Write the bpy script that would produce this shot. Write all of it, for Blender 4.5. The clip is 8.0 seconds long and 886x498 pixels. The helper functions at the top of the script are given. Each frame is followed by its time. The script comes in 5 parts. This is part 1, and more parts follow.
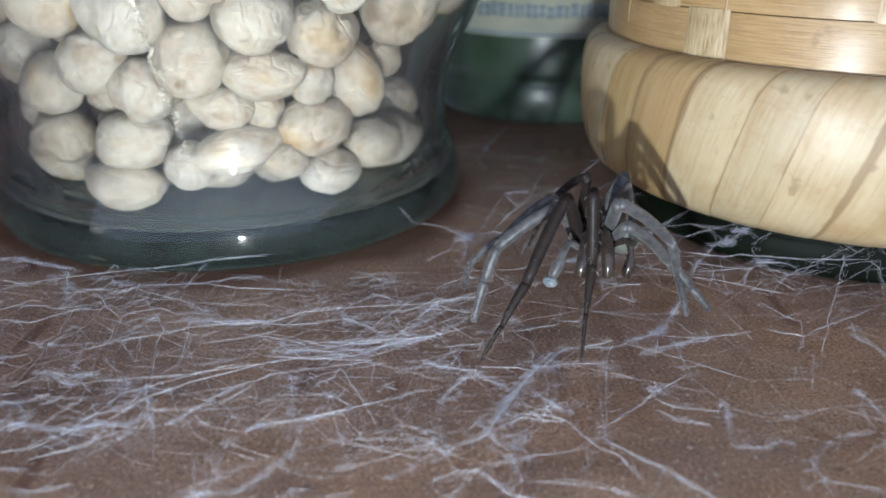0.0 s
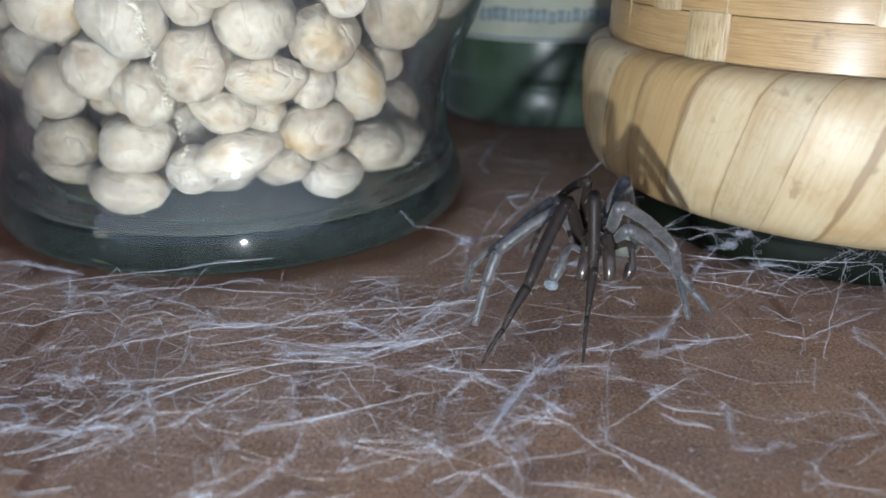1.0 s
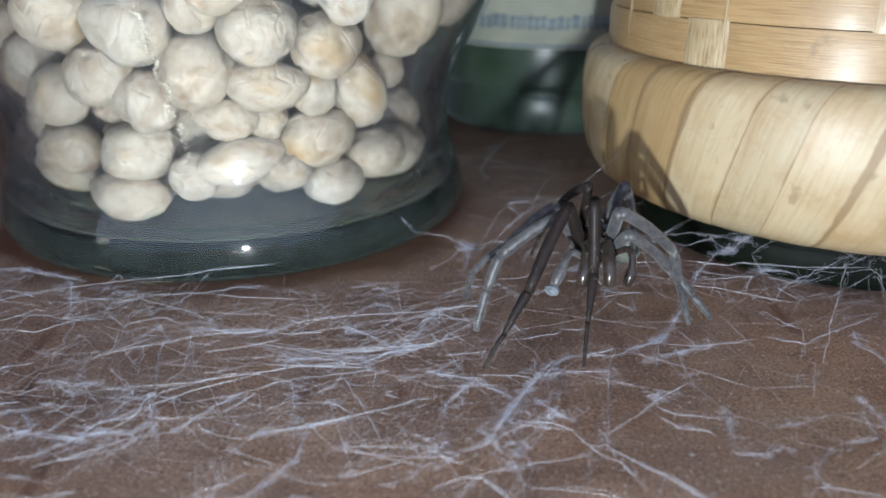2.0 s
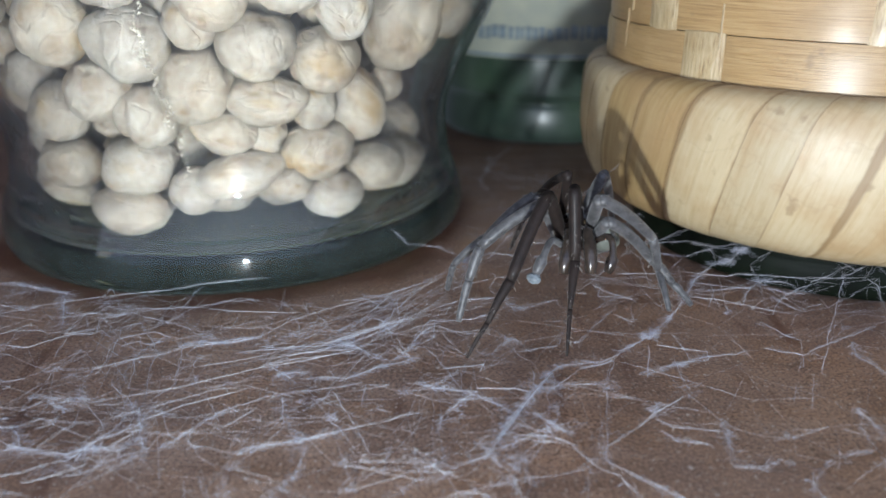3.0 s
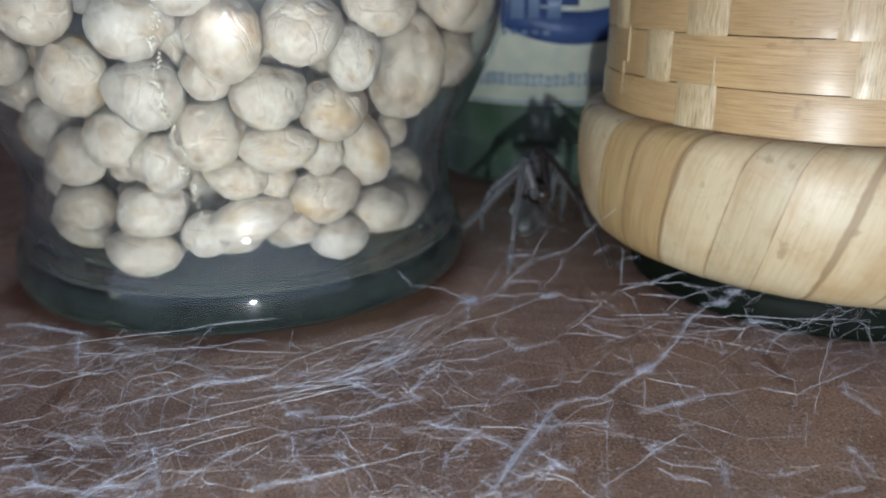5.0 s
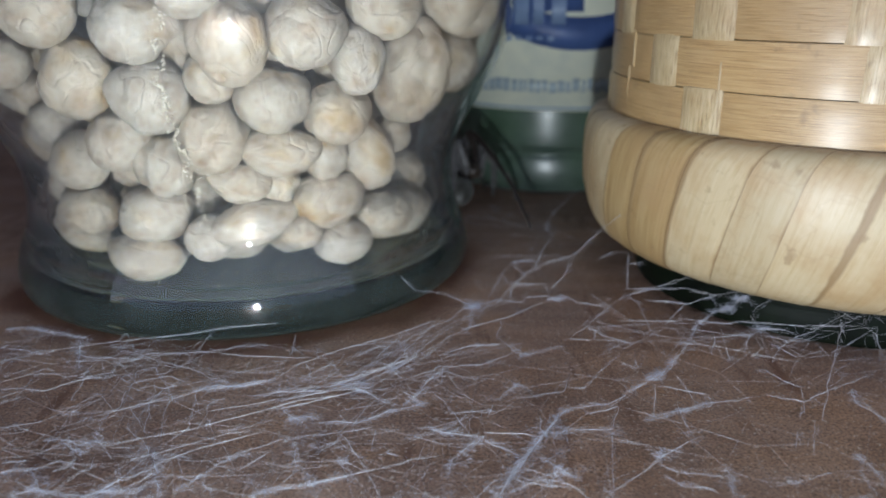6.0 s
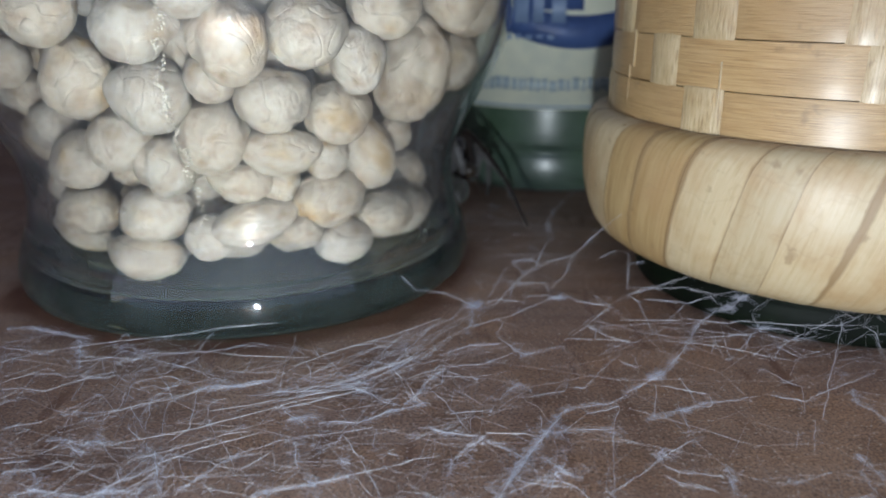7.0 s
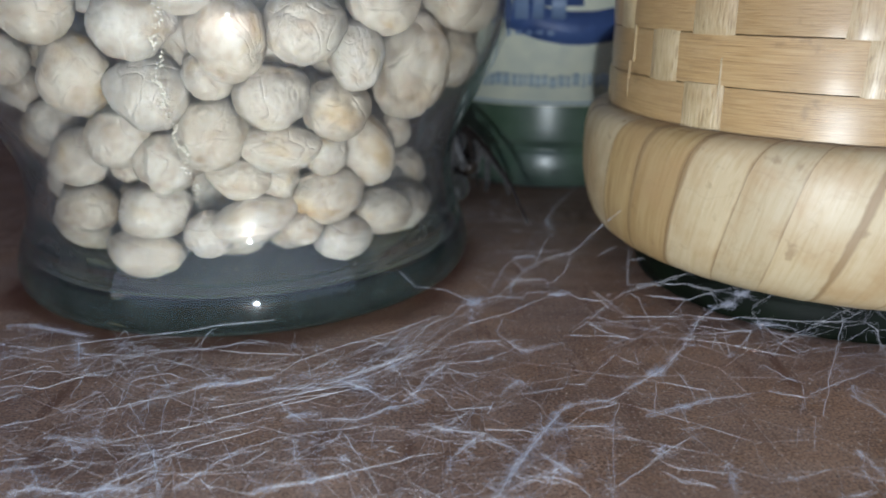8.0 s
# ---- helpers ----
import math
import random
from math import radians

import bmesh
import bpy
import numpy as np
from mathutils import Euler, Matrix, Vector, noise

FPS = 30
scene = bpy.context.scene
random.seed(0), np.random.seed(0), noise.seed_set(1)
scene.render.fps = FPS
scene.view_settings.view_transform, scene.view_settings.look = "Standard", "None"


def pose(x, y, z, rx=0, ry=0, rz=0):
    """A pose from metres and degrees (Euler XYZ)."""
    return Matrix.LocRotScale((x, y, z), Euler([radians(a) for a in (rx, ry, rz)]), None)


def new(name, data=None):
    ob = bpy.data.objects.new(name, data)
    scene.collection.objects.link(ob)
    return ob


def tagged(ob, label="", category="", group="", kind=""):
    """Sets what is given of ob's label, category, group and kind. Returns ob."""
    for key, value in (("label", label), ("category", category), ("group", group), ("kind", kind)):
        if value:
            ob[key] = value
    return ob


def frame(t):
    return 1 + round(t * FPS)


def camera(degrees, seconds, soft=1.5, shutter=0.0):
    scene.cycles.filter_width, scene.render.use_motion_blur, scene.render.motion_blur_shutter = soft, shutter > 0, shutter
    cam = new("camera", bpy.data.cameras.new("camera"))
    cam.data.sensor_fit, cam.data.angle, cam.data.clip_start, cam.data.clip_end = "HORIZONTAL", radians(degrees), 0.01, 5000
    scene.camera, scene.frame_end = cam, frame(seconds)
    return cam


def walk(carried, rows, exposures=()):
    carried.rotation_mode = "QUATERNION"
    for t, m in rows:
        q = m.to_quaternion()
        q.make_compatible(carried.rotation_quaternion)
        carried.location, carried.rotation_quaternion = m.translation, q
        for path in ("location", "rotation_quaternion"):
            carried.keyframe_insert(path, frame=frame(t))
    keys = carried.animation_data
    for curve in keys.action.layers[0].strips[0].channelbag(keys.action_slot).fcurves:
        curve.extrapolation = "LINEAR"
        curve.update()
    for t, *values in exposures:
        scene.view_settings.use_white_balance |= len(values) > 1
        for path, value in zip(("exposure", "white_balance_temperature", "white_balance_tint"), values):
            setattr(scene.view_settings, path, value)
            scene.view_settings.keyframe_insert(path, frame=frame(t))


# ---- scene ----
MM = 0.001

# camera: a phone held a hand's width from the jar, close above the shelf
cam = camera(60.0, 8.0, soft=1.65, shutter=0.6)
cam.data.dof.use_dof, cam.data.dof.focus_distance, cam.data.dof.aperture_fstop = True, 0.078, 29.0
ROWS = [
    (0, 0.00045, 0.00271, 0.03875, 66.79, -0.40, -0.30),
    (0.5, 0.00039, 0.00246, 0.03881, 66.93, -0.39, -0.28),
    (1, 0.00063, 0.00249, 0.03856, 67.21, -0.26, -0.11),
    (2.5, 0.00048, 0.00200, 0.03907, 67.81, -0.11, -0.13),
    (2.7, 0.00087, 0.00203, 0.03937, 67.89, 0.02, 0.01),
    (3, 0.00080, 0.00205, 0.03946, 68.16, 0.17, -0.15),
    (3.5, 0.00096, 0.00195, 0.03957, 68.48, 0.38, -0.20),
    (4, 0.00105, 0.00193, 0.04009, 68.71, 0.61, -0.29),
    (4.5, 0.00047, 0.00123, 0.04042, 68.97, 0.40, -0.37),
    (4.6, 0.00039, 0.00103, 0.04040, 68.92, 0.18, -0.21),
    (4.7, 0.00009, 0.00048, 0.04016, 69.16, -0.09, -0.13),
    (4.8, 0.00008, -0.00031, 0.04044, 70.29, -0.12, -0.05),
    (4.9, 0.00014, -0.00036, 0.04122, 70.51, 0.06, -0.19),
    (5, 0.00006, -0.00055, 0.04105, 70.96, 0.08, -0.32),
    (5.2, -0.00025, -0.00067, 0.04078, 71.40, -0.23, -0.16),
    (6.3, 0.00000, 0.00000, 0.04060, 71.50, -0.00, 0.00),
    (6.5, 0.00000, 0.00000, 0.04060, 71.50, -0.00, 0.00),
    (7, -0.00022, -0.00002, 0.04083, 71.31, -0.04, -0.10),
    (7.5, -0.00006, 0.00008, 0.04088, 71.17, 0.06, -0.04),
    (8, -0.00004, 0.00014, 0.04074, 71.08, 0.08, -0.06),
]
walk(cam, [(t, pose(x, y, z, rx, ry, rz)) for t, x, y, z, rx, ry, rz in ROWS], exposures=[(0.0, 0.27), (2.5, 0.25), (4.5, 0.12), (5.2, 0.0), (8.0, 0.0)])

# light: the phone's small lamp below the lens, and a dim cool room
world = bpy.data.worlds.new("world")
scene.world = world
world.use_nodes = True
world.node_tree.nodes["Background"].inputs[0].default_value = (0.39, 0.465, 0.67, 1)
world.node_tree.nodes["Background"].inputs[1].default_value = 1.8
flash_data = bpy.data.lights.new("phone_flash", "POINT")
flash_data.energy = 0.365
flash_data.shadow_soft_size = 1.6 * MM
flash_data.color = (0.85, 0.955, 1.03)
flash = new("phone_flash", flash_data)
flash.matrix_world = pose(-4.5 * MM, -8 * MM, 5.5 * MM)


# ---- materials ----
def material(name, build):
    m = bpy.data.materials.new(name)
    m.use_nodes = True
    tree = m.node_tree
    build(tree, tree.nodes["Principled BSDF"])
    return m


def node(tree, kind, **values):
    n = tree.nodes.new(kind)
    for key, value in values.items():
        n.inputs[key.replace("_", " ")].default_value = value
    return n


def coords(tree, scale=(1, 1, 1), rotate=(0, 0, 0), seeded=True):
    """Object coordinates, moved apart from piece to piece, scaled."""
    tc = tree.nodes.new("ShaderNodeTexCoord")
    mp = tree.nodes.new("ShaderNodeMapping")
    mp.inputs["Scale"].default_value = scale
    mp.inputs["Rotation"].default_value = [radians(a) for a in rotate]
    tree.links.new(tc.outputs["Object"], mp.inputs["Vector"])
    if seeded:
        info = tree.nodes.new("ShaderNodeObjectInfo")
        add = tree.nodes.new("ShaderNodeVectorMath")
        add.operation = "ADD"
        mul = tree.nodes.new("ShaderNodeMath")
        mul.operation = "MULTIPLY"
        mul.inputs[1].default_value = 37.0
        tree.links.new(info.outputs["Random"], mul.inputs[0])
        tree.links.new(mp.outputs[0], add.inputs[0])
        tree.links.new(mul.outputs[0], add.inputs[1])
        return add.outputs[0]
    return mp.outputs[0]


def noise_of(tree, vector, scale, detail=4.0, rough=0.55):
    n = node(tree, "ShaderNodeTexNoise", Scale=scale, Detail=detail, Roughness=rough)
    tree.links.new(vector, n.inputs["Vector"])
    return n.outputs["Fac"]


def ramp(tree, fac, *stops):
    r = tree.nodes.new("ShaderNodeValToRGB")
    while len(r.color_ramp.elements) < len(stops):
        r.color_ramp.elements.new(0.5)
    for e, (at, colour) in zip(r.color_ramp.elements, stops):
        e.position, e.color = at, (*colour, 1) if len(colour) == 3 else colour
    tree.links.new(fac, r.inputs[0])
    return r.outputs[0]


def mix(tree, fac, a, b, how="MIX"):
    m = tree.nodes.new("ShaderNodeMix")
    m.data_type, m.blend_type = "RGBA", how
    for socket, value in ((m.inputs[0], fac), (m.inputs[6], a), (m.inputs[7], b)):
        if isinstance(value, (int, float)):
            socket.default_value = value
        elif isinstance(value, tuple):
            socket.default_value = (*value, 1)
        else:
            tree.links.new(value, socket)
    return m.outputs[2]


def bump(tree, bsdf, height, strength, distance):
    b = node(tree, "ShaderNodeBump", Strength=strength, Distance=distance)
    tree.links.new(height, b.inputs["Height"])
    tree.links.new(b.outputs[0], bsdf.inputs["Normal"])
    return b


JAR_X, JAR_Y = -0.030, 0.1175


def wood(tree, bsdf):
    v = coords(tree, (35, 110, 110), seeded=False)
    broad = noise_of(tree, v, 2.2, 5, 0.6)
    fine_v = coords(tree, (3200, 3800, 3800), seeded=False)
    fine = noise_of(tree, fine_v, 1.0, 4, 0.75)
    rust_v = coords(tree, (1, 1.6, 1), seeded=False)
    rust = noise_of(tree, rust_v, 95, 4, 0.65)
    pit = noise_of(tree, rust_v, 1250, 2, 0.6)
    dust_v = coords(tree, (1, 1, 1), seeded=False)
    dust = noise_of(tree, dust_v, 1900, 3, 0.75)
    blotch = noise_of(tree, dust_v, 60, 4, 0.6)
    base = ramp(tree, broad, (0.25, (0.17, 0.095, 0.062)), (0.52, (0.315, 0.20, 0.143)), (0.8, (0.40, 0.275, 0.205)))
    base = mix(tree, ramp(tree, rust, (0.45, (0, 0, 0)), (0.68, (0.6, 0.6, 0.6))), base, (0.35, 0.195, 0.105))
    base = mix(tree, 0.85, base, ramp(tree, fine, (0.38, (0.35, 0.31, 0.28)), (0.5, (1, 1, 1)), (0.62, (1.7, 1.62, 1.5))), "MULTIPLY")
    base = mix(tree, ramp(tree, pit, (0.61, (0, 0, 0)), (0.68, (0.6, 0.6, 0.6))), base, (0.06, 0.03, 0.02))
    base = mix(tree, ramp(tree, blotch, (0.42, (0, 0, 0)), (0.75, (0.5, 0.5, 0.5))), base, (0.19, 0.135, 0.115))
    streak = noise_of(tree, coords(tree, (330, 62, 1), (0, 0, 8), seeded=False), 1.0, 3, 0.55)
    base = mix(tree, ramp(tree, streak, (0.60, (0, 0, 0)), (0.70, (0.65, 0.65, 0.65))), base, (0.12, 0.05, 0.03))
    # dark red ring: the jar's shadow and reflection painted into the wood
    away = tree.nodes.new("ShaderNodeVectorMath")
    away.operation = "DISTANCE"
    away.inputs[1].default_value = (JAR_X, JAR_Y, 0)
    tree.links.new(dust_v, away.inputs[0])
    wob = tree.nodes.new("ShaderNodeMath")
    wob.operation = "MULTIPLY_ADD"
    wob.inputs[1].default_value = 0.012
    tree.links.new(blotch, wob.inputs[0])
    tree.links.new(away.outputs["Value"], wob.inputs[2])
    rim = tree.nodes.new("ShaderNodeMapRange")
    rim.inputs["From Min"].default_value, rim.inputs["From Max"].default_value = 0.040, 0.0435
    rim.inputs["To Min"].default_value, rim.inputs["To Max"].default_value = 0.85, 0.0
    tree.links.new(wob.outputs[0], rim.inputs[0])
    base = mix(tree, ramp(tree, dust, (0.60, (0, 0, 0)), (0.67, (0.75, 0.75, 0.75))), base, (0.72, 0.66, 0.58))
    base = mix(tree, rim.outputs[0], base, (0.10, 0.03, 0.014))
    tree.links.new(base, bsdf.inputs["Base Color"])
    tree.links.new(ramp(tree, blotch, (0.3, (0.42, 0.42, 0.42)), (0.7, (0.62, 0.62, 0.62))), bsdf.inputs["Roughness"])
    bump(tree, bsdf, fine, 0.35, 0.0001)


def back_wood(tree, bsdf):
    v = coords(tree, (12, 90, 12), seeded=False)
    tree.links.new(ramp(tree, noise_of(tree, v, 2, 5), (0.3, (0.085, 0.055, 0.055)), (0.8, (0.15, 0.10, 0.095))), bsdf.inputs["Base Color"])
    bsdf.inputs["Roughness"].default_value = 0.6


def pea_skin(tree, bsdf):
    v = coords(tree)
    wrinkle = noise_of(tree, v, 1.6, 4, 0.55)
    patch = noise_of(tree, v, 0.9, 3, 0.5)
    speck = noise_of(tree, v, 8.0, 2, 0.5)
    mottle = noise_of(tree, v, 4.2, 5, 0.7)
    base = ramp(tree, wrinkle, (0.28, (0.24, 0.17, 0.115)), (0.45, (0.31, 0.256, 0.204)), (0.72, (0.36, 0.31, 0.258)))
    base = mix(tree, 0.8, base, ramp(tree, mottle, (0.3, (0.72, 0.67, 0.62)), (0.5, (1, 1, 1)), (0.7, (1.14, 1.13, 1.1))), "MULTIPLY")
    base = mix(tree, ramp(tree, patch, (0.57, (0, 0, 0)), (0.74, (0.6, 0.6, 0.6))), base, (0.33, 0.225, 0.105))
    base = mix(tree, ramp(tree, patch, (0.66, (0, 0, 0)), (0.76, (0.6, 0.6, 0.6))), base, (0.22, 0.12, 0.05))
    base = mix(tree, ramp(tree, speck, (0.71, (0, 0, 0)), (0.74, (0.75, 0.75, 0.75))), base, (0.20, 0.13, 0.08))
    tree.links.new(base, bsdf.inputs["Base Color"])
    bsdf.inputs["Roughness"].default_value = 0.62
    bsdf.inputs["Specular IOR Level"].default_value = 0.3
    bsdf.inputs["Subsurface Weight"].default_value = 0.12
    bsdf.inputs["Subsurface Radius"].default_value = (0.0018, 0.0012, 0.0008)
    bsdf.inputs["Subsurface Scale"].default_value = 0.5
    tint = tree.nodes.new("ShaderNodeHueSaturation")
    tree.links.new(ramp(tree, tree.nodes.new("ShaderNodeObjectInfo").outputs["Random"], (0.0, (0.82, 0.82, 0.82)), (1.0, (1.12, 1.12, 1.12))), tint.inputs["Saturation"])
    tree.links.new(base, tint.inputs["Color"])
    tree.links.new(tint.outputs[0], bsdf.inputs["Base Color"])
    lobes = node(tree, "ShaderNodeTexNoise", Scale=0.8, Detail=1.0, Roughness=0.45, Distortion=0.35)
    tree.links.new(v, lobes.inputs["Vector"])
    crease = ramp(tree, lobes.outputs["Fac"], (0.36, (0.85, 0.85, 0.85)), (0.44, (1, 1, 1)), (0.475, (0.55, 0.55, 0.55)), (0.50, (0.95, 0.95, 0.95)), (0.60, (1, 1, 1)), (0.635, (0.65, 0.65, 0.65)), (0.66, (1, 1, 1)))
    deep = bump(tree, bsdf, crease, 0.45, 0.00045)
    skin = bump(tree, bsdf, mix(tree, 0.4, wrinkle, mottle), 0.75, 0.0009)
    tree.links.new(deep.outputs[0], skin.inputs["Normal"])


def bamboo(pale, mid, dark, grain, seam=0.0):
    def build(tree, bsdf):
        tc = tree.nodes.new("ShaderNodeUVMap")
        info = tree.nodes.new("ShaderNodeObjectInfo")
        mp = tree.nodes.new("ShaderNodeMapping")
        mp.inputs["Scale"].default_value = grain
        tree.links.new(tc.outputs[0], mp.inputs[0])
        mul = tree.nodes.new("ShaderNodeMath")
        mul.operation = "MULTIPLY"
        mul.inputs[1].default_value = 53.0
        tree.links.new(info.outputs["Random"], mul.inputs[0])
        add = tree.nodes.new("ShaderNodeVectorMath")
        tree.links.new(mp.outputs[0], add.inputs[0])
        tree.links.new(mul.outputs[0], add.inputs[1])
        fibre = noise_of(tree, add.outputs[0], 1.0, 5, 0.6)
        v = coords(tree)
        stain = noise_of(tree, v, 110, 4, 0.6)
        crack = noise_of(tree, v, 420, 3, 0.5)
        vein_v = coords(tree, (90, 90, 150), (35, 20, 0))
        vein = noise_of(tree, vein_v, 0.6, 4, 0.6)
        base = ramp(tree, fibre, (0.33, dark), (0.46, mid), (0.6, pale))
        tone = tree.nodes.new("ShaderNodeHueSaturation")
        rng = tree.nodes.new("ShaderNodeMapRange")
        rng.inputs["To Min"].default_value, rng.inputs["To Max"].default_value = 0.86, 1.06
        tree.links.new(info.outputs["Random"], rng.inputs[0])
        tree.links.new(rng.outputs[0], tone.inputs["Value"])
        tree.links.new(base, tone.inputs["Color"])
        base = mix(tree, ramp(tree, stain, (0.45, (0, 0, 0)), (0.68, (0.75, 0.75, 0.75))), tone.outputs[0], (0.40, 0.255, 0.115))
        base = mix(tree, ramp(tree, crack, (0.655, (0, 0, 0)), (0.75, (0.5, 0.5, 0.5))), base, (0.22, 0.135, 0.06))
        base = mix(tree, ramp(tree, vein, (0.488, (0, 0, 0)), (0.5, (0.13, 0.13, 0.13)), (0.512, (0, 0, 0))), base, (0.24, 0.15, 0.07))
        if seam:
            # dirt that has gathered in the laps between the strips
            split = tree.nodes.new("ShaderNodeSeparateXYZ")
            tree.links.new(tc.outputs[0], split.inputs[0])
            shift = tree.nodes.new("ShaderNodeMath")
            shift.operation = "MULTIPLY_ADD"
            shift.inputs[1].default_value = 0.16
            tree.links.new(stain, shift.inputs[0])
            tree.links.new(split.outputs[0], shift.inputs[2])
            half = tree.nodes.new("ShaderNodeMath")
            half.operation = "MULTIPLY"
            half.inputs[1].default_value = 0.5
            tree.links.new(shift.outputs[0], half.inputs[0])
            lap = ramp(tree, half.outputs[0], (0.122, (seam, seam, seam)), (0.142, (0, 0, 0)), (0.52, (0, 0, 0)), (0.538, (seam, seam, seam)))
            base = mix(tree, lap, base, (0.26, 0.165, 0.075))
        tree.links.new(base, bsdf.inputs["Base Color"])
        bsdf.inputs["Roughness"].default_value = 0.5 if seam else 0.38
        bsdf.inputs["Coat Weight"].default_value = 0.3 if seam else 0.75
        bsdf.inputs["Coat Roughness"].default_value = 0.36 if seam else 0.33
        bump(tree, bsdf, mix(tree, 0.4, fibre, stain), 0.4 if seam else 0.65, 0.0004)
    return build


def dusty(tree, bsdf, v, least, most, colour=(0.34, 0.37, 0.40)):
    """A thin uneven film of grey dust over a surface."""
    film = node(tree, "ShaderNodeBsdfDiffuse", Color=(*colour, 1))
    blend = tree.nodes.new("ShaderNodeMixShader")
    rng = tree.nodes.new("ShaderNodeMapRange")
    rng.inputs["From Min"].default_value, rng.inputs["From Max"].default_value = 0.35, 0.75
    rng.inputs["To Min"].default_value, rng.inputs["To Max"].default_value = least, most
    tree.links.new(noise_of(tree, v, 130, 6, 0.65), rng.inputs[0])
    tree.links.new(rng.outputs[0], blend.inputs[0])
    tree.links.new(bsdf.outputs[0], blend.inputs[1])
    tree.links.new(film.outputs[0], blend.inputs[2])
    tree.links.new(blend.outputs[0], tree.nodes["Material Output"].inputs["Surface"])


def clear_glass(tree, bsdf, tint=(0.94, 0.97, 0.96), dust=(0.018, 0.065), rough=0.015, film=(0.34, 0.37, 0.40), wave=0.06):
    bsdf.inputs["Base Color"].default_value = (*tint, 1)
    bsdf.inputs["Transmission Weight"].default_value = 1.0
    bsdf.inputs["Roughness"].default_value = rough
    bsdf.inputs["IOR"].default_value = 1.47
    bsdf.inputs["Coat Weight"].default_value = 0.06
    bsdf.inputs["Coat Roughness"].default_value = 0.34
    v = coords(tree, seeded=False)
    bump(tree, bsdf, noise_of(tree, v, 90, 2), wave, 0.001)
    dusty(tree, bsdf, v, *dust, film)


def green_glass(tree, bsdf):
    v = coords(tree, seeded=False)
    tree.links.new(ramp(tree, noise_of(tree, v, 60, 3), (0.3, (0.008, 0.032, 0.012)), (0.7, (0.032, 0.085, 0.02))), bsdf.inputs["Base Color"])
    bsdf.inputs["Roughness"].default_value = 0.3
    bsdf.inputs["IOR"].default_value = 1.5
    bsdf.inputs["Coat Weight"].default_value = 0.5
    bsdf.inputs["Coat Roughness"].default_value = 0.32
    bsdf.inputs["Sheen Weight"].default_value = 0.25
    bsdf.inputs["Sheen Tint"].default_value = (0.75, 0.88, 1.0, 1)
    dusty(tree, bsdf, v, 0.08, 0.24)


def paper(colour, dark):
    def build(tree, bsdf):
        v = coords(tree, seeded=False)
        tree.links.new(ramp(tree, noise_of(tree, v, 220, 4), (0.3, dark), (0.65, colour)), bsdf.inputs["Base Color"])
        bsdf.inputs["Roughness"].default_value = 0.45
    return build


def shaded_foot(tree, bsdf):
    v = coords(tree, seeded=False)
    # near-black green: the shade under the basket is put into the foot's colour
    tree.links.new(ramp(tree, noise_of(tree, v, 150, 4), (0.3, (0.002, 0.003, 0.002)), (0.75, (0.005, 0.010, 0.004))), bsdf.inputs["Base Color"])
    bsdf.inputs["Specular IOR Level"].default_value = 0.15
    bsdf.inputs["Roughness"].default_value = 0.6


def silk(a, c, cover, rough):
    """Spun silk: the share of light that its fine fibres catch is cover."""
    def build(tree, bsdf):
        v = coords(tree, seeded=False)
        n = noise_of(tree, v, 500, 3)
        tree.links.new(ramp(tree, n, (0.35, a), (0.7, c)), bsdf.inputs["Base Color"])
        bsdf.inputs["Roughness"].default_value = rough
        clear = tree.nodes.new("ShaderNodeBsdfTransparent")
        blend = tree.nodes.new("ShaderNodeMixShader")
        rng = tree.nodes.new("ShaderNodeMapRange")
        rng.inputs["From Min"].default_value, rng.inputs["From Max"].default_value = 0.3, 0.7
        rng.inputs["To Min"].default_value, rng.inputs["To Max"].default_value = cover * 0.55, min(1.0, cover * 1.3)
        tree.links.new(noise_of(tree, v, 260, 3), rng.inputs[0])
        tree.links.new(rng.outputs[0], blend.inputs[0])
        tree.links.new(clear.outputs[0], blend.inputs[1])
        tree.links.new(bsdf.outputs[0], blend.inputs[2])
        tree.links.new(blend.outputs[0], tree.nodes["Material Output"].inputs["Surface"])
    return build


def chitin(a, b, rough, sheen=0.2, scale=900):
    def build(tree, bsdf):
        v = coords(tree)
        n = noise_of(tree, v, scale, 4)
        tree.links.new(ramp(tree, n, (0.3, a), (0.7, b)), bsdf.inputs["Base Color"])
        bsdf.inputs["Roughness"].default_value = rough
        bsdf.inputs["Sheen Weight"].default_value = sheen
        bsdf.inputs["Specular IOR Level"].default_value = 0.25 if rough > 0.55 else 0.5
        bsdf.inputs["Coat Weight"].default_value = 0.08
        bsdf.inputs["Coat Roughness"].default_value = 0.3
        bump(tree, bsdf, n, 0.3, 0.0001)
    return build


WOOD = material("varnished wood", wood)
BACK = material("dark wood", back_wood)
PEA = material("chickpea skin", pea_skin)
SEAM_FLAKE = material("pale seam specks and skin flakes", paper((0.52, 0.46, 0.38), (0.34, 0.28, 0.21)))
STRIP = material("bamboo strip", bamboo((0.53, 0.355, 0.17), (0.455, 0.285, 0.118), (0.31, 0.18, 0.07), (4, 44, 1)))
UPRIGHT = material("pale bamboo", bamboo((0.60, 0.475, 0.28), (0.50, 0.37, 0.19), (0.28, 0.175, 0.075), (26, 2.5, 1)))
WRAP = material("wrapped bamboo", bamboo((0.53, 0.425, 0.26), (0.505, 0.395, 0.232), (0.45, 0.34, 0.185), (14, 5, 1), 0.85))
AGED = material("aged bamboo", bamboo((0.50, 0.35, 0.165), (0.44, 0.29, 0.12), (0.36, 0.22, 0.085), (14, 3, 1), 0.8))
GLASS = material("clear glass", clear_glass)
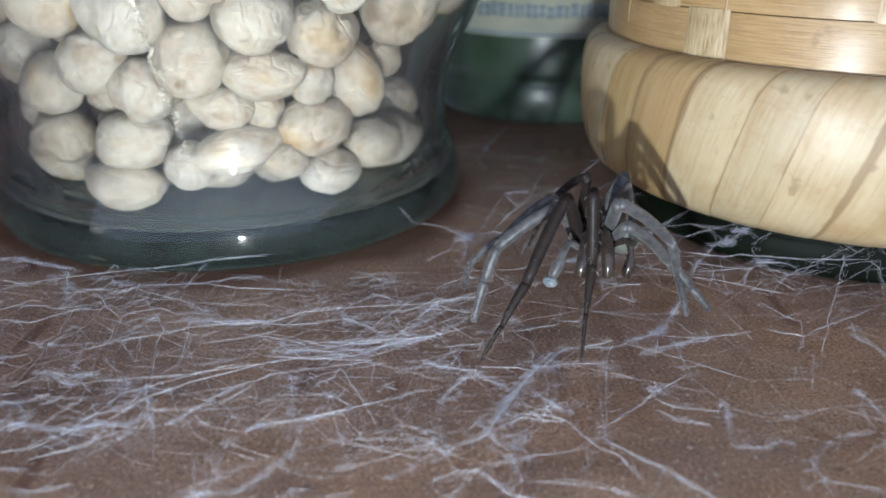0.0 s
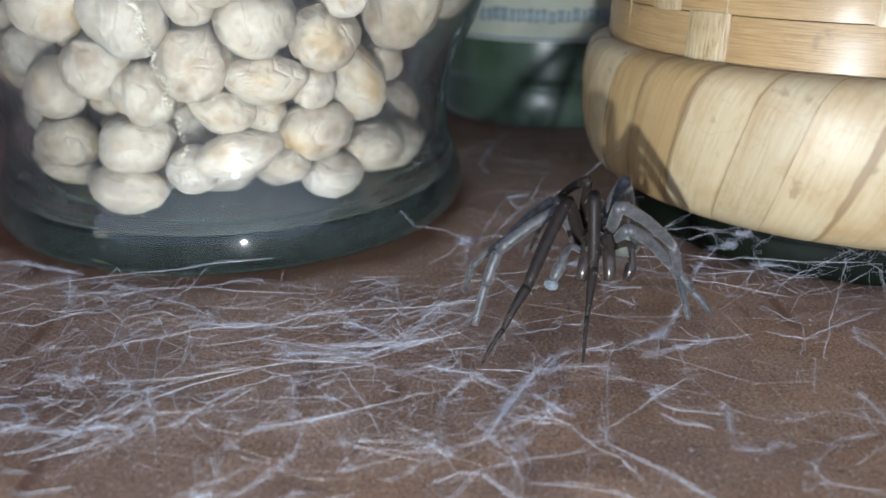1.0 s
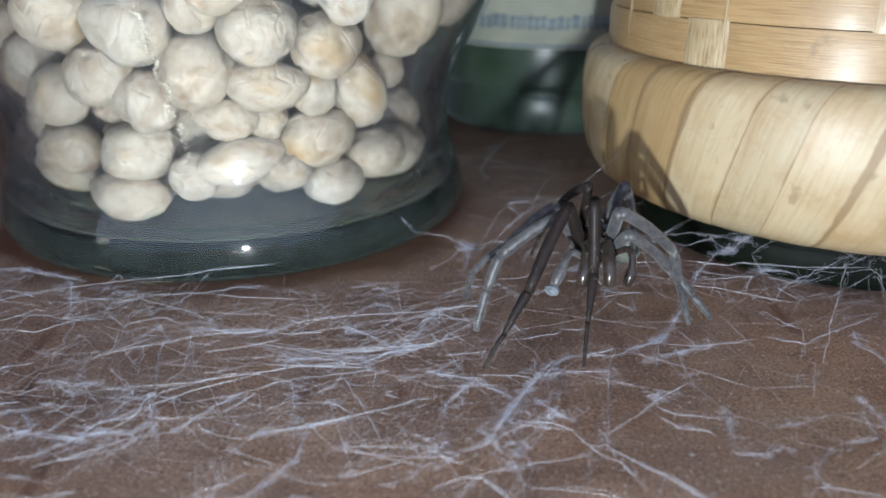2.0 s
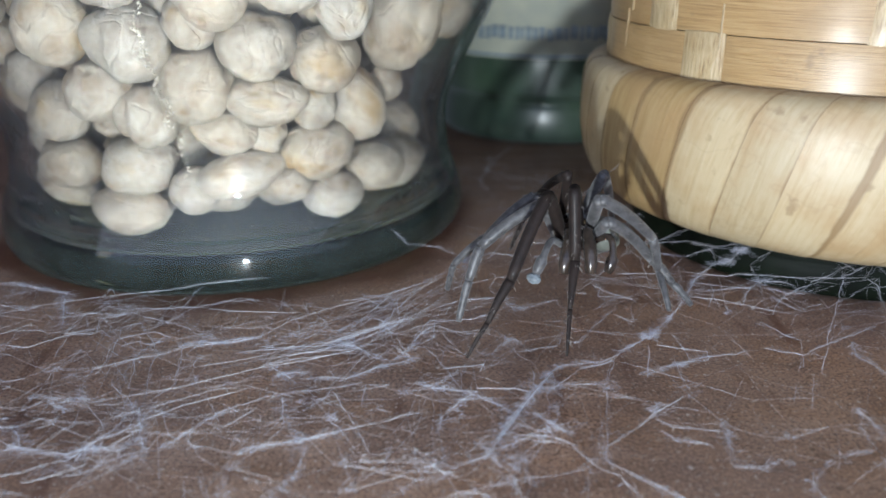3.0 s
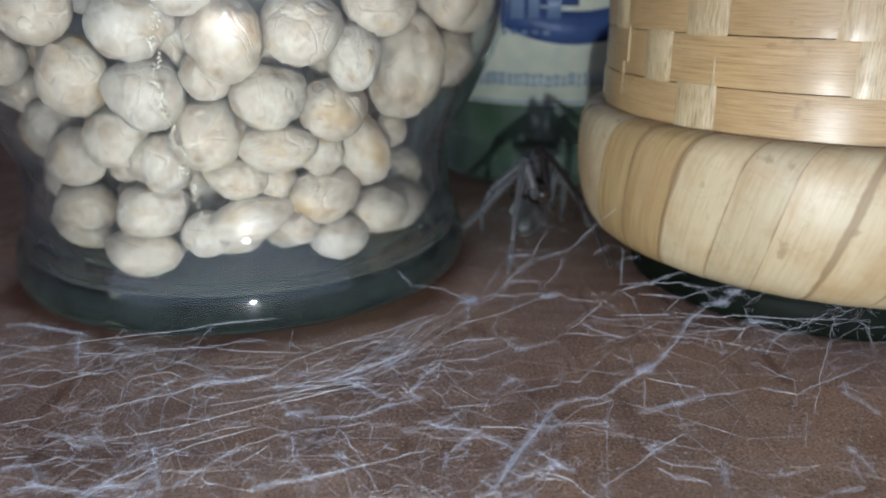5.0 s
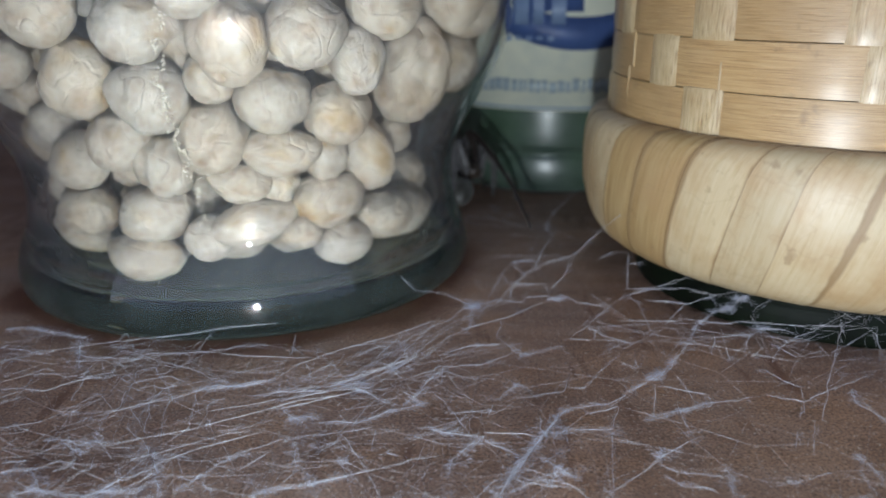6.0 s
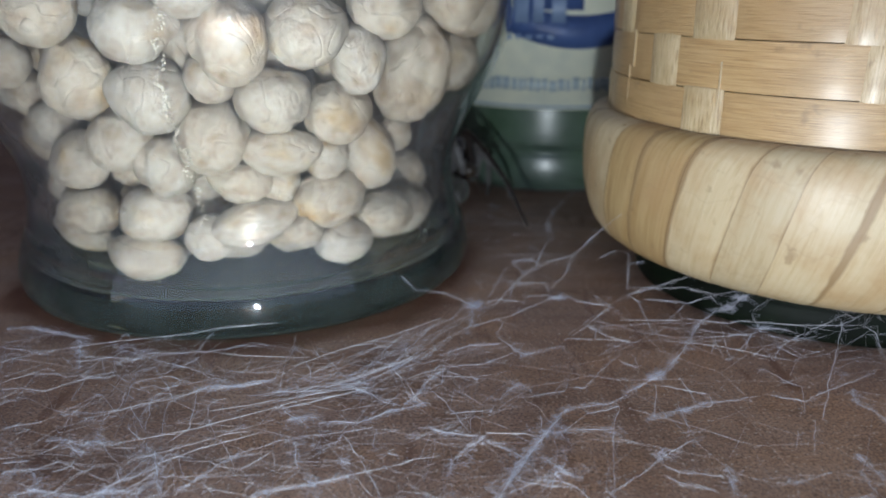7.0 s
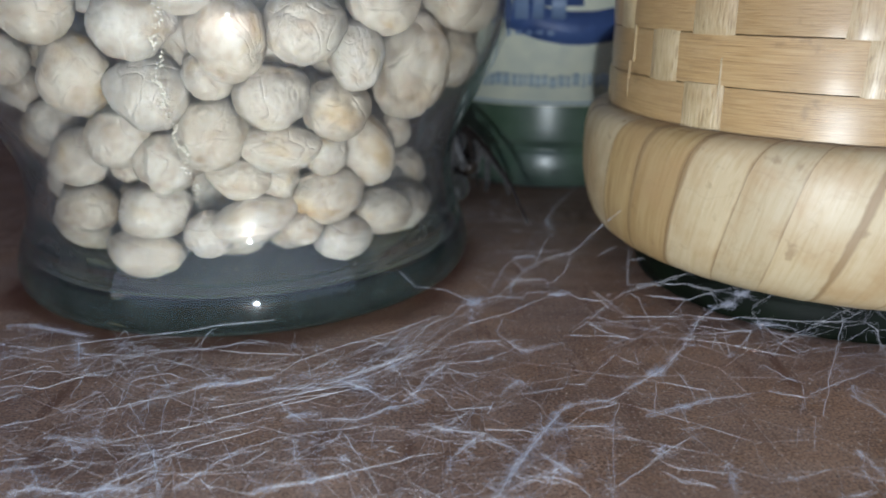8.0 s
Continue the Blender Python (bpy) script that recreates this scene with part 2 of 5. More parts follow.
FOOT_GLASS = material("thick glass", lambda tree, bsdf: clear_glass(tree, bsdf, (0.50, 0.75, 0.60), (0.04, 0.14), 0.03, (0.24, 0.30, 0.28), 0.3))
GREEN = material("green glass", green_glass)
CREAM = material("cream paper", paper((0.74, 0.75, 0.60), (0.62, 0.65, 0.54)))
BLUE = material("blue print", paper((0.06, 0.11, 0.27), (0.04, 0.075, 0.20)))
TEAL = material("grey blue print", paper((0.36, 0.43, 0.45), (0.28, 0.35, 0.39)))
PALE_BLUE = material("pale blue print", paper((0.20, 0.28, 0.42), (0.15, 0.22, 0.36)))
SHADED_FOOT = material("shaded dark green", shaded_foot)
SILK = material("silk", silk((0.66, 0.67, 0.73), (0.90, 0.91, 0.96), 0.95, 0.3))
TAUT = material("taut silk", silk((0.80, 0.81, 0.85), (0.95, 0.95, 0.97), 1.0, 0.16))
HAZE = material("hazy silk", silk((0.52, 0.54, 0.63), (0.76, 0.78, 0.88), 0.6, 0.5))
LEG_GREY = material("grey leg", chitin((0.028, 0.026, 0.026), (0.10, 0.096, 0.095), 0.5, 0.2, 1400))
LEG_DARK = material("brown leg", chitin((0.008, 0.005, 0.004), (0.022, 0.014, 0.011), 0.66, 0.02))
JAW = material("brown jaw", chitin((0.012, 0.008, 0.006), (0.05, 0.036, 0.027), 0.22, 0.05))
PALE = material("pale feeler tip", chitin((0.09, 0.105, 0.115), (0.2, 0.225, 0.24), 0.5, 0.2))
BELLY = material("grey belly", chitin((0.014, 0.012, 0.010), (0.075, 0.075, 0.064), 0.5, 0.1, 700))
SAGE = material("pale belly", chitin((0.07, 0.077, 0.063), (0.17, 0.18, 0.15), 0.45, 0.1, 600))
HAIR = material("hair", chitin((0.10, 0.08, 0.07), (0.2, 0.18, 0.16), 0.5))


# ---- mesh helpers ----
def part(name, bm, mat, parent=None, label="", smooth=True):
    me = bpy.data.meshes.new(name)
    bm.to_mesh(me)
    bm.free()
    if smooth:
        me.shade_smooth()
    me.materials.append(mat)
    ob = new(name, me)
    if parent:
        ob.parent = parent
    if label:
        tagged(ob, label)
    return ob


def thing(name, at, label, category, group="", kind=""):
    ob = new(name)
    ob.matrix_world = at
    ob.empty_display_size = 0.01
    return tagged(ob, label, category, group, kind)


def revolve(bm, profile, segments=96, closed=False):
    """Turns a profile of (r, z) in millimetres about the z axis."""
    rings = []
    for r, z in profile:
        if r < 0.001:
            rings.append([bm.verts.new((0, 0, z * MM))] * segments)
        else:
            rings.append([bm.verts.new((r * MM * math.cos(a), r * MM * math.sin(a), z * MM)) for a in (2 * math.pi * i / segments for i in range(segments))])
    pairs = list(zip(rings, rings[1:])) + ([(rings[-1], rings[0])] if closed else [])
    for lo, hi in pairs:
        for i in range(segments):
            j = (i + 1) % segments
            quad = []
            for v in (lo[i], lo[j], hi[j], hi[i]):
                if v not in quad:
                    quad.append(v)
            if len(quad) > 2:
                bm.faces.new(quad)
    return bm


def smooth_profile(points, steps=5):
    """A finer profile, glided through the given points."""
    pts = [Vector((*p, 0)) for p in points]
    out = []
    for i in range(len(pts) - 1):
        a, b, c, d = pts[max(i - 1, 0)], pts[i], pts[i + 1], pts[min(i + 2, len(pts) - 1)]
        for k in range(steps):
            u = k / steps
            p = 0.5 * (2 * b + (c - a) * u + (2 * a - 5 * b + 4 * c - d) * u * u + (3 * b - a - 3 * c + d) * u ** 3)
            out.append((max(p.x, 0), p.y))
    return out + [tuple(points[-1])]


def tube(bm, points, radii, sides=8):
    """A tapered tube along points in metres, with closed ends."""
    rings = []
    side = Vector((0.3, 0.2, 1))
    for i, p in enumerate(points):
        way = (points[min(i + 1, len(points) - 1)] - points[max(i - 1, 0)]).normalized()
        u = way.cross(side)
        u = u.normalized() if u.length > 1e-6 else way.orthogonal().normalized()
        w = way.cross(u)
        side = u.cross(way) if i else side
        rings.append([bm.verts.new(p + radii[i] * (math.cos(a) * u + math.sin(a) * w)) for a in (2 * math.pi * k / sides for k in range(sides))])
    for lo, hi in zip(rings, rings[1:]):
        for k in range(sides):
            bm.faces.new((lo[k], lo[(k + 1) % sides], hi[(k + 1) % sides], hi[k]))
    bm.faces.new(list(reversed(rings[0])))
    bm.faces.new(rings[-1])


def box(bm, x0, y0, z0, x1, y1, z1):
    bmesh.ops.create_cube(bm, size=1, matrix=Matrix.LocRotScale(((x0 + x1) / 2, (y0 + y1) / 2, (z0 + z1) / 2), None, (x1 - x0, y1 - y0, z1 - z0)))


def glide(points, steps=4):
    """A smooth line through points."""
    out = []
    for i in range(len(points) - 1):
        a, b, c, d = points[max(i - 1, 0)], points[i], points[i + 1], points[min(i + 2, len(points) - 1)]
        for k in range(steps):
            u = k / steps
            out.append(0.5 * (2 * b + (c - a) * u + (2 * a - 5 * b + 4 * c - d) * u * u + (3 * b - a - 3 * c + d) * u ** 3))
    return out + [points[-1]]


# ---- the shelf and the cupboard round it ----
def structure(name, x0, y0, z0, x1, y1, z1, mat, label):
    bm = bmesh.new()
    box(bm, x0, y0, z0, x1, y1, z1)
    return tagged(part(name, bm, mat, smooth=False), label, name.split("_")[0], kind="structure")


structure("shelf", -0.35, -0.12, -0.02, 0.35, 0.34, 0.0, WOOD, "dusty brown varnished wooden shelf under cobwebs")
structure("wall_back", -0.35, 0.34, -0.02, 0.35, 0.36, 0.36, BACK, "dark wooden back panel of the cupboard")
structure("wall_left", -0.37, -0.12, -0.02, -0.35, 0.34, 0.36, BACK, "dark wooden side panel of the cupboard")
structure("wall_right", 0.35, -0.12, -0.02, 0.37, 0.36, 0.36, BACK, "dark wooden side panel of the cupboard")
structure("ceiling", -0.37, -0.12, 0.36, 0.37, 0.36, 0.38, BACK, "dark wooden board above the shelf")

# ---- the jar of chickpeas ----
JAR = Vector((JAR_X, JAR_Y, 0))
OUTER = [(0, 0.6), (24, 0.5), (29.8, 0.0), (32.8, 0.5), (33.8, 2.0), (33.8, 4.2), (33.1, 7.0), (31.8, 10.5), (31.4, 15), (31.9, 19), (33.9, 23.5), (36.4, 28), (38.5, 32), (39.8, 36), (40.5, 41), (41, 50), (41, 66), (39.5, 74), (35, 80), (32, 83), (31.5, 92)]
INNER = [(30.3, 92), (30.8, 83), (33.7, 79), (38.0, 73), (39.6, 66), (39.6, 50), (39.0, 41), (38.2, 36), (36.8, 32), (34.6, 28), (32.0, 23.5), (29.9, 19), (29.2, 15), (29.3, 11), (29.0, 6.6), (28.0, 4.3), (25, 3.5), (0, 3.0)]
jar = thing("glass_jar", Matrix.Translation(JAR), "clear glass jar with a thick foot, full of dried chickpeas", "jar")
bm = bmesh.new()
revolve(bm, smooth_profile(OUTER, 4) + smooth_profile(INNER, 4), 128)
bmesh.ops.recalc_face_normals(bm, faces=bm.faces)
foot_bm = bm.copy()
for mesh, keep in ((bm, lambda z: z > 5.7), (foot_bm, lambda z: z < 5.7)):
    bmesh.ops.delete(mesh, geom=[f for f in mesh.faces if not keep(f.calc_center_median().z / MM)], context="FACES")
body = part("body", bm, GLASS, jar)
foot = part("foot", foot_bm, FOOT_GLASS, jar, "thick dark green glass foot")
body.visible_shadow = foot.visible_shadow = False

# chickpeas: angle round the jar, height, distance from its axis, half width, half height
BOTTOM = [(-53.4, 6.4, 26.9, 4.4, 4.0), (90.1, 7.0, 25.6, 3.2, 4.2), (-17.8, 7.6, 25.2, 4.9, 3.6), (40.1, 8.4, 25.4, 4.0, 3.4), (-60.8, 8.7, 28.8, 3.3, 3.3), (56.3, 10.8, 25.4, 3.9, 3.6), (27.0, 11.1, 25.7, 2.4, 2.3), (2.1, 11.3, 25.6, 2.9, 3.0), (93.2, 13.2, 23.9, 4.3, 3.7), (-41.1, 13.2, 25.2, 4.1, 3.3), (13.8, 13.2, 25.8, 5.0, 2.7)]
SECOND = [(-13.9, 14.2, 24.9, 4.0, 3.6), (36.2, 15.3, 25.3, 4.5, 3.7), (-60.0, 15.4, 28.3, 2.9, 3.0), (22.3, 17.7, 24.5, 2.0, 2.6), (11.7, 18.8, 25.3, 3.5, 2.8), (-23.1, 19.6, 23.8, 2.1, 2.1), (-35.1, 20.7, 27.0, 3.4, 3.5), (48.6, 20.8, 26.1, 3.3, 4.6), (-6.1, 21.0, 27.0, 3.1, 3.7), (34.0, 21.6, 26.7, 2.7, 3.0), (61.5, 22.5, 25.8, 2.8, 2.5)]
THIRD = [(21.0, 22.9, 28.6, 4.3, 2.8), (-50.1, 24.0, 26.8, 3.4, 3.3), (-16.8, 24.3, 28.4, 3.3, 3.4), (5.8, 24.9, 28.8, 3.8, 4.2), (34.6, 27.1, 29.9, 3.8, 3.5), (-58.2, 27.8, 28.9, 2.7, 2.9), (19.6, 29.3, 31.5, 4.0, 3.6), (-4.6, 29.8, 31.4, 3.9, 4.0), (85.7, 31.0, 33.2, 4.3, 4.2), (58.3, 31.1, 30.2, 4.8, 6.3)]
TOP = [(-19.4, 31.6, 32.7, 3.6, 4.2), (7.8, 31.8, 30.9, 2.8, 2.6), (-38.7, 33.0, 33.2, 2.9, 2.7), (35.8, 33.5, 34.1, 2.9, 3.6), (12.4, 35.7, 34.0, 3.8, 4.2), (25.6, 36.7, 34.1, 4.0, 3.9), (-4.1, 37.2, 34.7, 3.9, 3.5), (-21.8, 38.8, 34.9, 4.2, 3.5), (41.9, 39.2, 34.4, 4.2, 3.5), (80.4, 39.6, 33.7, 5.6, 4.8)]
INSIDE_Z, INSIDE_R = [4, 6, 11, 15, 19, 23.5, 28, 32, 36, 41, 50, 90], [27.8, 28.9, 29.2, 29.1, 29.8, 31.9, 34.5, 36.7, 38.1, 38.9, 39.5, 39.5]


def pea_mesh(seed):
    """A wrinkled dried chickpea about 1 across its radius: a ram's-head ball with a beak and a furrow."""
    rng = random.Random(seed)
    bm = bmesh.new()
    bmesh.ops.create_icosphere(bm, subdivisions=4, radius=1)
    shift = Vector((rng.uniform(-9, 9), rng.uniform(-9, 9), rng.uniform(-9, 9)))
    furrow = rng.uniform(0.03, 0.12)
    folds = rng.uniform(0.05, 0.09)
    dents = [(Vector([rng.gauss(0, 1) for _ in range(3)]).normalized(), rng.uniform(0.86, 0.96)) for _ in range(4)]
    for v in bm.verts:
        p = v.co.copy()
        beak = max(0.0, p.dot(Vector((0.95, 0.1, 0.3)).normalized()))
        k = 1 + 0.2 * beak ** 9 - furrow * math.exp(-((p.y + 0.1 * p.z) / 0.16) ** 2) * max(0.0, p.x * 0.7 + 0.3)
        fold = noise.noise(p * 1.15 + shift * 1.3 + 0.35 * noise.noise_vector(p * 1.7 + shift))
        small = noise.noise(p * 2.6 + shift * 0.7)
        k += 0.06 * noise.noise(p * 1.1 + shift) - folds * math.exp(-(fold / 0.10) ** 2) - 0.018 * math.exp(-(small / 0.12) ** 2) + 0.05 * max(0.0, fold) + 0.007 * noise.noise(p * 8 + shift)
        for way, at in dents:
            over = p.dot(way) - at
            if over > 0:
                k -= 0.55 * over
        v.co = p * k
    me = bpy.data.meshes.new("chickpea")
    bm.to_mesh(me)
    bm.free()
    me.shade_smooth()
    me.materials.append(PEA)
    return me


def settle(p, a, b):
    """Moves a chickpea inwards until it lies inside the glass."""
    x, y, z = p
    z = max(z, 3.6 + 1.04 * b)
    rho = math.hypot(x, y)
    room = min(np.interp(z + s * b, INSIDE_Z, INSIDE_R) - 1.05 * min(a, b) * math.sqrt(1 - s * s) for s in np.linspace(-0.95, 0.95, 15))
    k = min(1.0, (room - 0.1) / rho)
    return np.array([x * k, y * k, z])


def coarse_ball():
    bm = bmesh.new()
    bmesh.ops.create_icosphere(bm, subdivisions=3, radius=1)
    for v in bm.verts:
        v.co *= 1 + 0.08 * noise.noise(v.co * 1.6)
    bm.verts.index_update()
    made = [v.co.copy() for v in bm.verts], [[v.index for v in f.verts] for f in bm.faces]
    bm.free()
    return made


def fill_jar():
    rng = random.Random(7)
    meshes = [pea_mesh(s) for s in range(10)]
    placed = []
    for ang, z, r, a, b in BOTTOM + SECOND + THIRD + TOP:
        p = np.array([r * math.sin(radians(ang)), -r * math.cos(radians(ang)), z])
        placed.append((p, a, b, ang))
    placed = [(settle(p, a, b), a, b, ang) for p, a, b, ang in placed]
    fixed = len(placed)
    centres = np.array([p for p, *_ in placed])
    sizes = np.array([(a + b) / 2 for _, a, b, _ in placed])
    # the rest of the heap, packed layer by layer and pushed apart
    loose = []
    z = 8.2
    while z < 66:
        limit = np.interp(z, INSIDE_Z, INSIDE_R) - 4.0
        ring = limit
        while ring > 0:
            n = max(1, int(2 * math.pi * ring / 8.2))
            turn = rng.uniform(0, 6.28)
            for k in range(n):
                a = turn + 2 * math.pi * k / n
                loose.append((ring * math.cos(a) + rng.uniform(-.5, .5), ring * math.sin(a) + rng.uniform(-.5, .5), z + rng.uniform(-.7, .7)))
            ring -= 8.0
        z += 6.7
    loose = np.array(loose)
    near = np.array([np.min(np.linalg.norm(centres - q, axis=1) - sizes) for q in loose])
    # loose chickpeas are omitted under the shoulder, beside the basket
    side = np.degrees(np.arctan2(loose[:, 0], -loose[:, 1]))
    left_out = (side > 55) & (side < 130) & (np.hypot(loose[:, 0], loose[:, 1]) > 19) & (loose[:, 2] > 13) & (loose[:, 2] < 31)
    loose = loose[(near > 2.0) & ~left_out]
    pos = np.vstack([centres, loose])
    rad = np.concatenate([sizes, np.array([rng.uniform(3.8, 4.5) for _ in loose])])
    for _ in range(50):
        diff = pos[:, None] - pos[None]
        dist = np.linalg.norm(diff, axis=2) + np.eye(len(pos)) * 99
        over = np.clip(0.93 * (rad[:, None] + rad[None]) - dist, 0, None)
        push = (diff / dist[..., None] * over[..., None] * 0.35).sum(1)
        push[:fixed] = 0
        pos += push
        rho = np.hypot(pos[:, 0], pos[:, 1])
        wall = np.interp(pos[:, 2], INSIDE_Z, INSIDE_R) - rad
        k = np.where((rho > wall) & (np.arange(len(pos)) >= fixed), wall / np.maximum(rho, 1e-6), 1)
        pos[:, 0] *= k
        pos[:, 1] *= k
        pos[fixed:, 2] = np.maximum(pos[fixed:, 2], 3.7 + rad[fixed:])
    order = sorted(range(len(pos)), key=lambda i: 0 if i < fixed else pos[i][1] + max(0, pos[i][2] - 45))
    verts, faces, total = [], [], 0
    ball = coarse_ball()
    for count, i in enumerate(order):
        p = pos[i]
        me = meshes[rng.randrange(10)]
        ob = new("chickpea", me) if count < 290 else None
        if i < fixed:
            _, a, b, ang = placed[i]
            shape = (a * 1.09, min(a, b) * 1.06, b * 1.09)
            turn = Euler((radians(rng.uniform(-20, 20)), radians(rng.uniform(-10, 10)), radians(ang + rng.choice((0, 180)) + rng.uniform(-20, 20))))
        else:
            shape = (rad[i] * rng.uniform(1.0, 1.12), rad[i], rad[i] * rng.uniform(0.9, 1.0))
            turn = Euler([rng.uniform(0, 6.28) for _ in range(3)])
        at = Matrix.LocRotScale(JAR + Vector(p) * MM, turn, Vector(shape) * MM)
        if ob is None:
            verts += [at @ v for v in ball[0]]
            faces += [[k + total for k in f] for f in ball[1]]
            total += len(ball[0])
            continue
        ob.matrix_world = at
        tagged(ob, "wrinkled cream dried chickpea inside the glass jar", "chickpea", "chickpeas in the jar")


    me = bpy.data.meshes.new("chickpea_heap")
    me.from_pydata(verts, [], faces)
    me.shade_smooth()
    me.materials.append(PEA)
    tagged(new("chickpea_heap", me), "more cream dried chickpeas at the back of the jar", "chickpeas", kind="stuff")


fill_jar()

def seam_and_crumbs():
    """Crooked line of specks inside the glass imitates its glinting seam; skin flakes below."""
    rng = random.Random(5)
    bm = bmesh.new()
    for k in range(260):
        z = rng.uniform(14, 48) if k % 3 else rng.uniform(22, 37)
        ang = radians(np.interp(z, (18, 21, 24, 26, 29, 32, 40, 48), (2.6, 1.4, 1.6, 1.0, 1.0, 1.3, 3.5, 1.5)) + 0.5 * math.sin(z * 1.7) + rng.gauss(0, 0.3))
        r = np.interp(z, INSIDE_Z, INSIDE_R) - 0.05
        at = Matrix.LocRotScale(Vector((r * math.sin(ang), -r * math.cos(ang), z)) * MM, Euler([rng.uniform(0, 6) for _ in range(3)]), Vector((rng.uniform(0.05, 0.15), rng.uniform(0.05, 0.12), rng.uniform(0.08, 0.3))) * MM)
        bmesh.ops.create_icosphere(bm, subdivisions=1, radius=1, matrix=at)
    for _ in range(60):
        ang, r = rng.uniform(-1.3, 1.6), rng.uniform(20, 27)
        at = Matrix.LocRotScale(Vector((r * math.sin(ang), -r * math.cos(ang), 3.75)) * MM, Euler([rng.uniform(0, 6) for _ in range(3)]), Vector((rng.uniform(0.06, 0.2), rng.uniform(0.05, 0.14), 0.06)) * MM)
        bmesh.ops.create_icosphere(bm, subdivisions=1, radius=1, matrix=at)
    tagged(part("skin_flakes", bm, SEAM_FLAKE, jar, "pale specks standing for the jar's glinting mould seam, and flakes of chickpea skin"), kind="stuff")


seam_and_crumbs()

# ---- the bamboo basket ----
BASKET = Vector((56 * MM, 108 * MM, 0))
BAND = [(26.8, 6.2), (29.5, 6.5), (31.6, 7.4), (33.2, 9.0), (34.3, 11.5), (35.0, 14.5), (35.2, 18), (35.1, 21.5), (34.7, 23.5), (33.8, 24.5), (32.2, 24.7)]
basket = thing("bamboo_basket", Matrix.Translation(BASKET), "round woven bamboo box with a pale wrapped rim", "basket")
bm = bmesh.new()
revolve(bm, [(0, 0), (24.5, 0), (26.2, 0.6), (26.6, 2.0), (26.6, 7.0), (24, 7.2)], 96)
part("foot", bm, SHADED_FOOT, basket, "dark green foot ring, blackened for the shade under the basket")
bm = bmesh.new()
revolve(bm, [(20, 6.6), (30.0, 7.4), (32.6, 10), (34.3, 15), (34.4, 22), (33, 23.8), (31.2, 24.2), (31.2, 66), (0, 66.5)], 96)
part("lining", bm, STRIP, basket)


def patch(name, surface, u0, u1, v0, v1, slant=0.0, nu=6, nv=8, thick=0.35, proud=0.0, bow=0.15, lap=0.0, under=0.3):
    """A thin curved strip on a turned surface: u is the angle in degrees, v the way along the profile."""
    bm = bmesh.new()
    uv = bm.loops.layers.uv.new("uv")
    grid, where = [], {}
    for j in range(nv + 1):
        v = v0 + (v1 - v0) * j / nv
        r, z, nr, nz = surface(v)
        row = []
        for i in range(nu + 1):
            s = i / nu
            a = radians(u0 + (u1 - u0) * s + slant * (v - v0))
            edge = min(1.0, 5 * min(s, 1 - s)) * min(1.0, 5 * min(j / nv, 1 - j / nv) + (0.6 if nv > 8 else 0.25))
            d = proud - thick * (1 - edge) ** 2 + bow * math.sin(math.pi * s) + lap * (s - 0.5)
            rr, zz = r + nr * d, z + nz * d
            w = bm.verts.new((rr * MM * math.sin(a), -rr * MM * math.cos(a), zz * MM))
            where[w] = (s, j / nv)
            row.append(w)
        grid.append(row)
    for j in range(nv):
        for i in range(nu):
            bm.faces.new((grid[j][i], grid[j][i + 1], grid[j + 1][i + 1], grid[j + 1][i]))
    for f in bm.faces:
        for loop in f.loops:
            loop[uv].uv = where[loop.vert]
    # the underside and the cut edges
    low = {}
    for v in list(bm.verts):
        out = Vector((v.co.x, v.co.y, 0)).normalized()
        low[v] = bm.verts.new(v.co - out * under * MM)
    rim = [*grid[0], *[row[-1] for row in grid[1:-1]], *reversed(grid[-1]), *[row[0] for row in reversed(grid[1:-1])]]
    for p, q in zip(rim, rim[1:] + rim[:1]):
        bm.faces.new((q, p, low[p], low[q]))
    for j in range(nv):
        for i in range(nu):
            bm.faces.new([low[v] for v in (grid[j][i], grid[j + 1][i], grid[j + 1][i + 1], grid[j][i + 1])])
    edge_loop = set(rim)
    for e in bm.edges:
        if e.verts[0] in edge_loop and e.verts[1] in edge_loop:
            e.smooth = False
    me = bpy.data.meshes.new(name)
    bm.to_mesh(me)
    bm.free()
    me.shade_smooth()
    return me


BAND_FINE = smooth_profile(BAND, 4)


def band_surface(v):
    k = min(max(v, 0), 1) * (len(BAND_FINE) - 1)
    i = min(int(k), len(BAND_FINE) - 2)
    (r0, z0), (r1, z1) = BAND_FINE[i], BAND_FINE[i + 1]
    n = Vector((z1 - z0, r0 - r1)).normalized()
    return r0 + (r1 - r0) * (k - i), z0 + (z1 - z0) * (k - i), n.x, n.y


